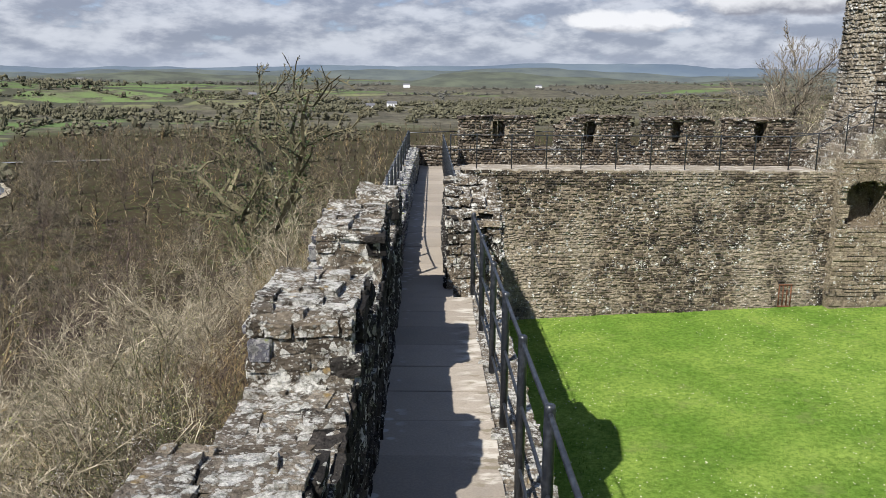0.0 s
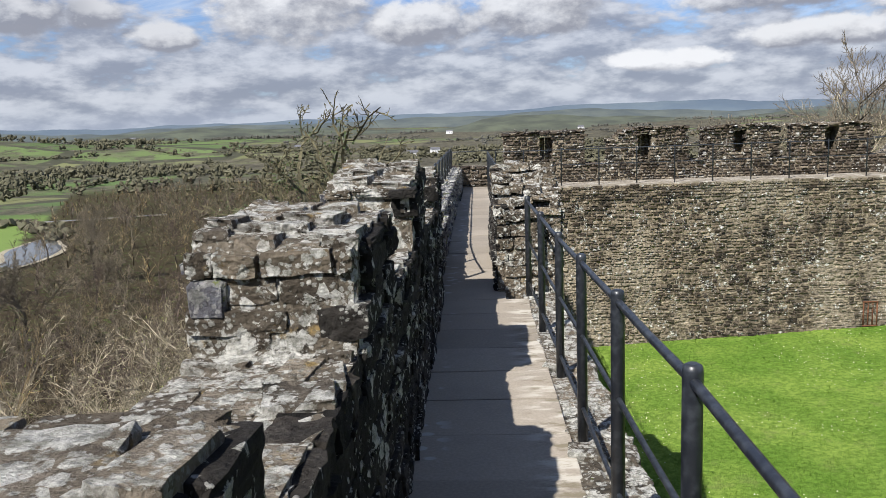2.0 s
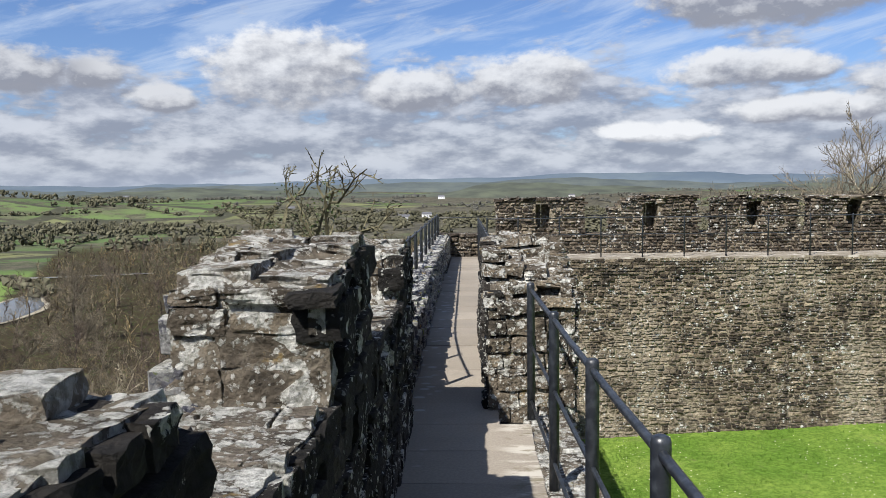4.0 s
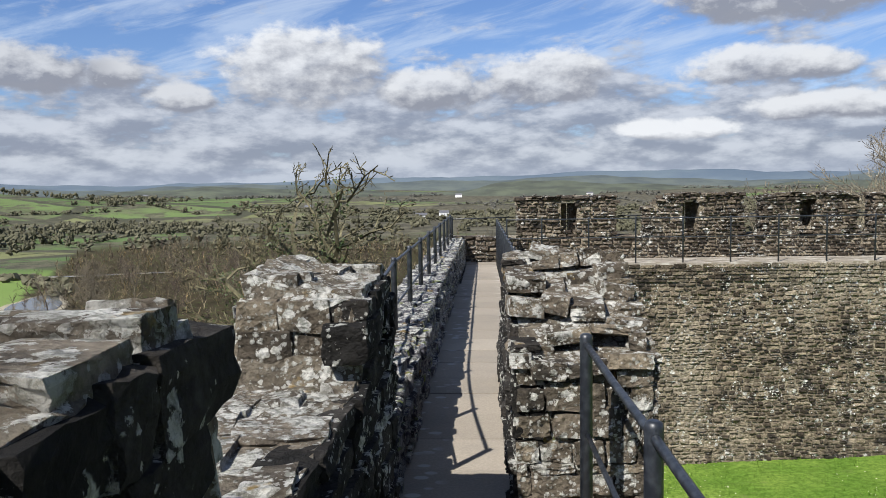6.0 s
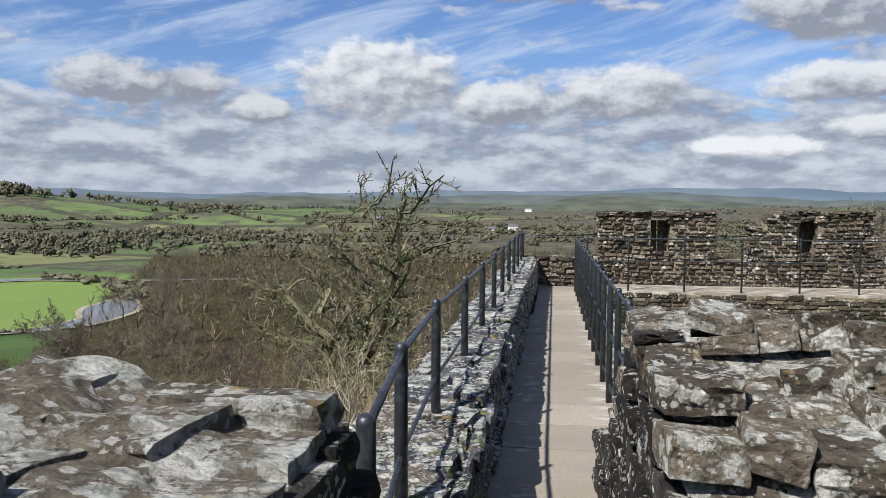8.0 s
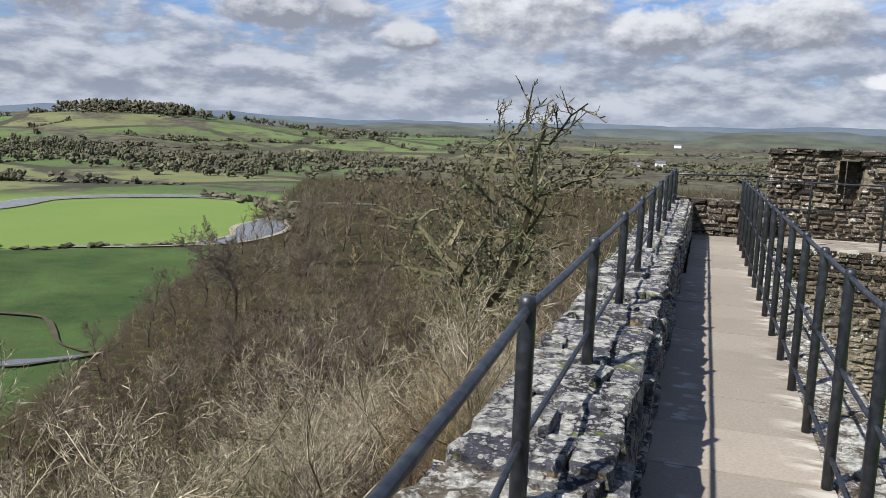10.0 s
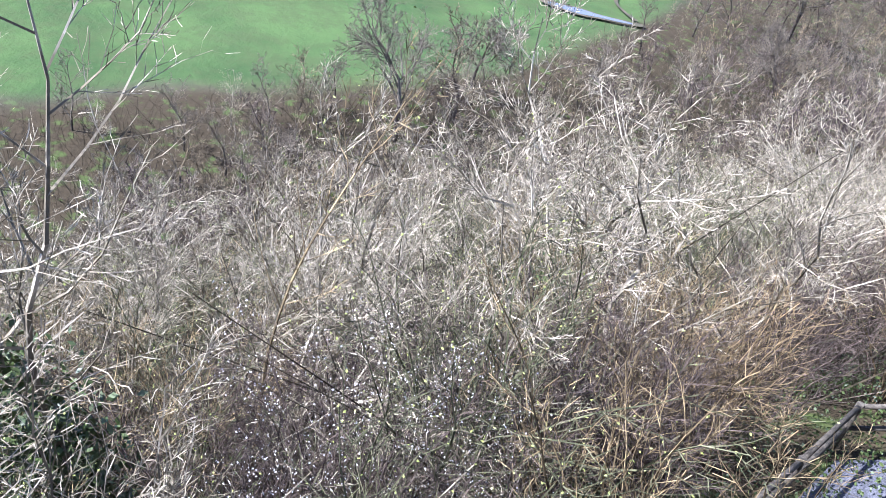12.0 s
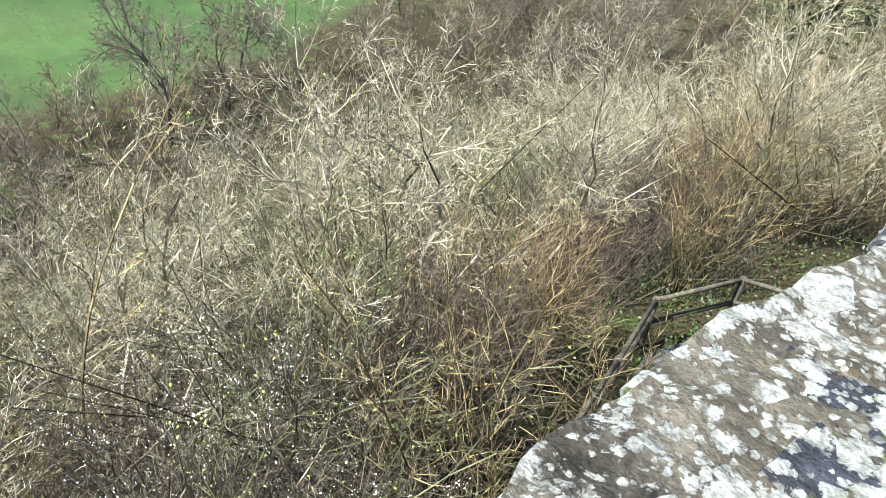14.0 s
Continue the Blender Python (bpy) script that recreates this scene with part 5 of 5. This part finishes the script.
def far_hills():
    """Ridges on the horizon, one behind another, with haze painted into their colours."""
    for k, (r, z0, amp, mat) in enumerate(((2500, 10, 26, M_HAZED_RIDGE[0]), (3200, 30, 30, M_HAZED_RIDGE[1]), (4100, 60, 34, M_HAZED_RIDGE[2]))):
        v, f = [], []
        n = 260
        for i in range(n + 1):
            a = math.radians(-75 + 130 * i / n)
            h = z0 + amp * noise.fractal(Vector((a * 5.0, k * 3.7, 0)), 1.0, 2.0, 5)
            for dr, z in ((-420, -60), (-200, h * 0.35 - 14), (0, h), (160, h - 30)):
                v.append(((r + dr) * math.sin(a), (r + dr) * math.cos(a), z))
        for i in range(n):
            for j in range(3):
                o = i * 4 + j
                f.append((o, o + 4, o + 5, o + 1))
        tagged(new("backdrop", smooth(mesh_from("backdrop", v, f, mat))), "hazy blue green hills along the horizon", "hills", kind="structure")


far_hills()

def farmhouse(x, y, turn, s):
    house = empty("farmhouse", (x, y, land_height(x, y)), "small whitewashed farmhouse with a slate roof", "house", "white farmhouses of the valley")
    house.rotation_euler = (0, 0, turn)
    v, f = [], []
    cuboid(v, f, (-6 * s, -3 * s, -1), (6 * s, 3 * s, 4.5 * s))
    part("wall", mesh_from("wall", v, f, M_WHITEWASH), M_WHITEWASH, house)
    z0, z1 = 4.5 * s, 7.2 * s
    a, b = 6.3 * s, 3.4 * s
    me = mesh_from("roof", [(-a, -b, z0), (a, -b, z0), (a, b, z0), (-a, b, z0), (-a, 0, z1), (a, 0, z1)], [(0, 1, 5, 4), (2, 3, 4, 5), (1, 2, 5), (3, 0, 4), (3, 2, 1, 0)], M_ROOF)
    part("roof", me, M_ROOF, house)
    for dx in (-3.5, 0, 3.5):
        v, f = [], []
        cuboid(v, f, (dx * s - 0.5, -3 * s - 0.06, 1.4 * s), (dx * s + 0.5, -3 * s + 0.05, 2.9 * s))
        part("window", mesh_from("window", v, f, M_ROOF), M_ROOF, house)


for hx, hy, ht, hs in ((-46, 930, 0.3, 0.9), (-66, 850, 0.1, 1.0), (-330, 1500, 0.5, 1.2), (-60, 1900, 0.2, 1.2), (-560, 1250, 0.2, 1.0), (-900, 2100, 0.0, 1.3), (-150, 2400, 0.4, 1.4),
                       (260, 2000, 0.3, 1.2), (-420, 2600, 0.1, 1.5)):
    farmhouse(hx, hy, ht, hs)

# timber rail and path at the foot of the wall outside
fence = empty("timber_fence", (-2.4, 19.4, footing(-2.4, 19.4)), "weathered timber handrail on posts beside a stepped path", "fence")
FP = [(-2.6, 17.2), (-3.0, 19.4), (-3.4, 21.4), (-2.55, 22.6), (-1.5, 22.2)]
for x, y in FP:
    z = land_height(x, y)
    part("post", tube([(x + 2.4, y - 19.4, z - 0.3 - fence.location.z), (x + 2.4, y - 19.4, z + 1.05 - fence.location.z)], 0.055, 7), M_TIMBER, fence)
for h in (0.55, 1.0):
    for (xa, ya), (xb, yb) in zip(FP, FP[1:]):
        part("rail", tube([(xa + 2.4, ya - 19.4, land_height(xa, ya) + h - fence.location.z), (xb + 2.4, yb - 19.4, land_height(xb, yb) + h - fence.location.z)], 0.04, 6), M_TIMBER, fence)
path = tagged(new("path", mesh_from("path", [(x, y, land_height(x, y) + 0.06) for x, y in ((-0.5, 17.0), (-2.4, 17.2), (-3.2, 21.2), (-2.5, 22.4), (-0.5, 22.0))], [(0, 1, 2, 3, 4)], M_GRAVEL)),
              "grey gravel path below the wall", "path", kind="structure")


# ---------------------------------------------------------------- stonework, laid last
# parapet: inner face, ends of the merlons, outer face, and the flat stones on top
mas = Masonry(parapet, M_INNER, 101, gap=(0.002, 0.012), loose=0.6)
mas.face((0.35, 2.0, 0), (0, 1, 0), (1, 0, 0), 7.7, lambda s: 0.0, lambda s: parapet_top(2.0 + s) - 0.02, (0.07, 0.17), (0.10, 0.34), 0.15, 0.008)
ends = Masonry(parapet, M_PARAPET, 102, gap=(0.002, 0.014), loose=0.7)
for y, lo, hi in ((3.06, 1.0, 1.28), (4.28, 1.0, 1.35), (6.47, 1.0, 1.36), (8.92, 0.96, 1.27)):
    d = -1 if y > 3.5 else 1
    ends.face((outer_x(y - 0.1 * d), y, 0), (1, 0, 0), (0, d, 0), 0.35 - outer_x(y - 0.1 * d) - 0.02, lambda s, lo=lo: lo, lambda s, hi=hi: hi, (0.07, 0.13), (0.14, 0.36), 0.14, 0.012)
for y, lo, hi in ((5.17, 1.0, 1.38), (7.47, 0.98, 1.46), (9.72, 0.5, 1.28)):
    ends.face((outer_x(y - 0.1), y, 0), (1, 0, 0), (0, 1, 0), 0.35 - outer_x(y - 0.1) - 0.02, lambda s, lo=lo: lo, lambda s, hi=hi: hi, (0.09, 0.15), (0.16, 0.36), 0.16, 0.03)
cap = Masonry(parapet, M_CAP, 103)
cap.cover = 0.94
for y0, y1, rise in RISES:
    cap.caps(outer_x((y0 + y1) / 2), 0.335, y0, y1, lambda x, y, rise=rise: parapet_top(y) + 0.006 + rise * (0.35 - x) / 0.6, (0.10, 0.26), (0.05, 0.08), 0.05, [M_CAP])
for x0, y0, y1 in ((-0.47, 9.98, 11.75), (-0.44, 11.75, 12.1), (-0.37, 12.1, 12.4), (-0.29, 12.4, 12.8)):
    cap.caps(x0, 0.24, y0, y1, lambda x, y: 0.528 - 0.12 * max(0, -0.1 - x) / 0.3, (0.12, 0.32), (0.05, 0.09), 0.07, [M_WHITE])
far_cap = Masonry(parapet, M_WHITE, 104, True)
far_cap.caps(-0.23, 0.26, 12.8, 24.3, lambda x, y: 0.565, (0.09, 0.27), (0.05, 0.10), 0.10)
far_cap.face((0.24, 9.9, 0), (0, 1, 0), (1, 0, 0), 14.4, lambda s: 0.0, lambda s: 0.50, (0.07, 0.13), (0.14, 0.36), 0.14, 0.05)
for x0, y0, y1 in ((-0.19, 0.0, 7.4), (-0.36, 7.5, 8.88), (-0.11, 8.97, 9.72), (-0.43, 9.95, 11.9), (-0.24, 12.8, 24.0)):
    far_cap.face((x0, y0, 0), (0, 1, 0), (-1, 0, 0), y1 - y0, lambda s: -0.2, lambda s, y0=y0: parapet_top(y0 + s) - 0.05, (0.08, 0.15), (0.16, 0.42), 0.12, 0.02)
far_cap.close()

# ruined side wall beside the far walk, standing like a pier
RX0, RX1 = 0.90, 1.56
R_TOP = ((10.04, 0.84), (10.3, 0.92), (10.6, 1.10), (11.0, 1.26), (11.5, 1.16), (11.9, 0.72), (12.4, 0.46), (13.2, 0.30))
ruin = core_wall("wall_ruined_side", [10.06, 10.3, 10.6, 11.0, 11.5, 11.9, 12.4, 13.15], lambda y: RX0 + 0.035, lambda y: RX1 - 0.035, lambda y: interp(y, R_TOP) - 0.05, -0.2, M_BED,
                 "ruined stepped stub of rubble wall beside the walkway")
m1 = Masonry(ruin, M_PARAPET, 111, gap=(0.003, 0.016), loose=0.9)
m1.face((RX0, 10.04, 0), (1, 0, 0), (0, -1, 0), RX1 - RX0, lambda s: -0.1, lambda s: 0.82, (0.05, 0.14), (0.09, 0.34), 0.16, 0.012)
m1.face((RX1, 10.04, 0), (0, 1, 0), (1, 0, 0), 3.1, lambda s: -0.1, lambda s: interp(10.04 + s, R_TOP) - 0.03, (0.06, 0.11), (0.10, 0.28), 0.14, 0.03)
m1.face((RX0, 13.15, 0), (1, 0, 0), (0, 1, 0), RX1 - RX0, lambda s: -0.1, lambda s: 0.28, (0.09, 0.15), (0.18, 0.36), 0.16, 0.03)
m1.caps(RX0 - 0.02, RX1, 10.02, 13.2, lambda x, y: interp(y, R_TOP) + 0.05 * math.sin(y * 9 + x * 7), (0.09, 0.22), (0.05, 0.10), 0.2, [M_PARAPET])
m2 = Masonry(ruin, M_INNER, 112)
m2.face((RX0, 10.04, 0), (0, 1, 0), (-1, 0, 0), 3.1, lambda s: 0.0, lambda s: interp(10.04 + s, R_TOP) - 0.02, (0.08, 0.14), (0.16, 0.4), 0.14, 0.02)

# ragged edge of the walk above the lawn, and the courtyard face below it
edge = Masonry(lower, M_CAP, 121, True)
edge.caps(1.16, 1.52, 0.0, 10.0, lambda x, y: -0.01 - 0.05 * (x - 1.2), (0.12, 0.30), (0.08, 0.12), 0.08)
edge.caps(1.10, 1.52, 13.1, 23.6, lambda x, y: -0.02, (0.12, 0.32), (0.08, 0.12), 0.06)
edge.face((1.48, 0.0, 0), (0, 1, 0), (1, 0, 0), 23.5, lambda s: -4.9, lambda s: -0.09, (0.12, 0.2), (0.25, 0.6), 0.14, 0.04, [M_CAP])
edge.close()

# the far wall: courses of thin stones
near_course = Masonry(far_wall, M_CURTAIN, 131, gap=(0.012, 0.034))
near_course.face((1.5, FY, 0), (1, 0, 0), (0, -1, 0), 11.3, lambda s: -0.42, lambda s: -0.02, (0.06, 0.11), (0.12, 0.36), 0.14, 0.02)
body = Masonry(far_wall, M_CURTAIN, 132, True, True, (0.008, 0.026))
body.wave = 0.11
body.face((1.5, FY, 0), (1, 0, 0), (0, -1, 0), 11.3, lambda s: -4.9, lambda s: -0.40, (0.05, 0.125), (0.08, 0.27), 0.10, 0.014)
body.close()
pm = Masonry(par, M_MERLON, 133, True, True, (0.010, 0.030))
pm.wave = 0.06
pm.face((1.5, PY, 0), (1, 0, 0), (0, -1, 0), 11.1, lambda s: 0.0, lambda s: far_parapet_top(1.5 + s), (0.055, 0.11), (0.10, 0.30), 0.12, 0.02, None, lambda s, z: in_slit(1.5 + s, z))
pm.face((-0.2, 24.3, 0), (1, 0, 0), (0, -1, 0), 1.7, lambda s: 0.0, lambda s: 0.56, (0.07, 0.13), (0.14, 0.36), 0.14, 0.03)
for a, b, s, tops in MERLONS:
    pm.face((a, PY, 0), (0, 1, 0), (-1, 0, 0), 0.6, lambda q: SILL, lambda q, t=tops: t[0][1], (0.08, 0.13), (0.16, 0.3), 0.12, 0.0)
    pm.face((b, PY, 0), (0, 1, 0), (1, 0, 0), 0.6, lambda q: SILL, lambda q, t=tops: t[-1][1], (0.08, 0.13), (0.16, 0.3), 0.12, 0.0)
    pm.caps(a - 0.03, b + 0.03, PY - 0.05, PY + 0.64, lambda x, y, t=tops: interp(x, t) + 0.04, (0.16, 0.4), (0.05, 0.09), 0.06)
for x0, x1 in ((3.80, 4.46), (6.70, 7.14), (9.27, 9.64), (11.72, 12.3)):
    pm.caps(x0, x1, PY - 0.02, PY + 0.6, lambda x, y: SILL + 0.02, (0.12, 0.26), (0.05, 0.08), 0.05)
pm.caps(-0.2, 1.5, 24.28, 24.8, lambda x, y: 0.57, (0.16, 0.36), (0.06, 0.09), 0.06)
pm.close()

# cushions of moss on the outer slope of the low wall
rng = random.Random(71)
spots = []
for cx, cy, r, n in ((-0.36, 11.62, 0.05, 220), (-0.40, 11.74, 0.035, 110), (-0.30, 11.72, 0.045, 190), (-0.42, 11.52, 0.04, 140), (-0.33, 11.48, 0.05, 160), (-0.38, 12.02, 0.03, 80)):
    for _ in range(n):
        x, y = cx + rng.gauss(0, r * 0.6), cy + rng.gauss(0, r)
        spots.append((x, y, 0.532 - 0.12 * max(0, -0.1 - x) / 0.3 + rng.uniform(0.0, 0.022)))
tagged(new("moss", leaf_mesh("moss", spots, 0.006, M_MOSS, rng, 2, 0.006)), "yellow green cushions of moss on the weathered wall top", "moss", kind="stuff")
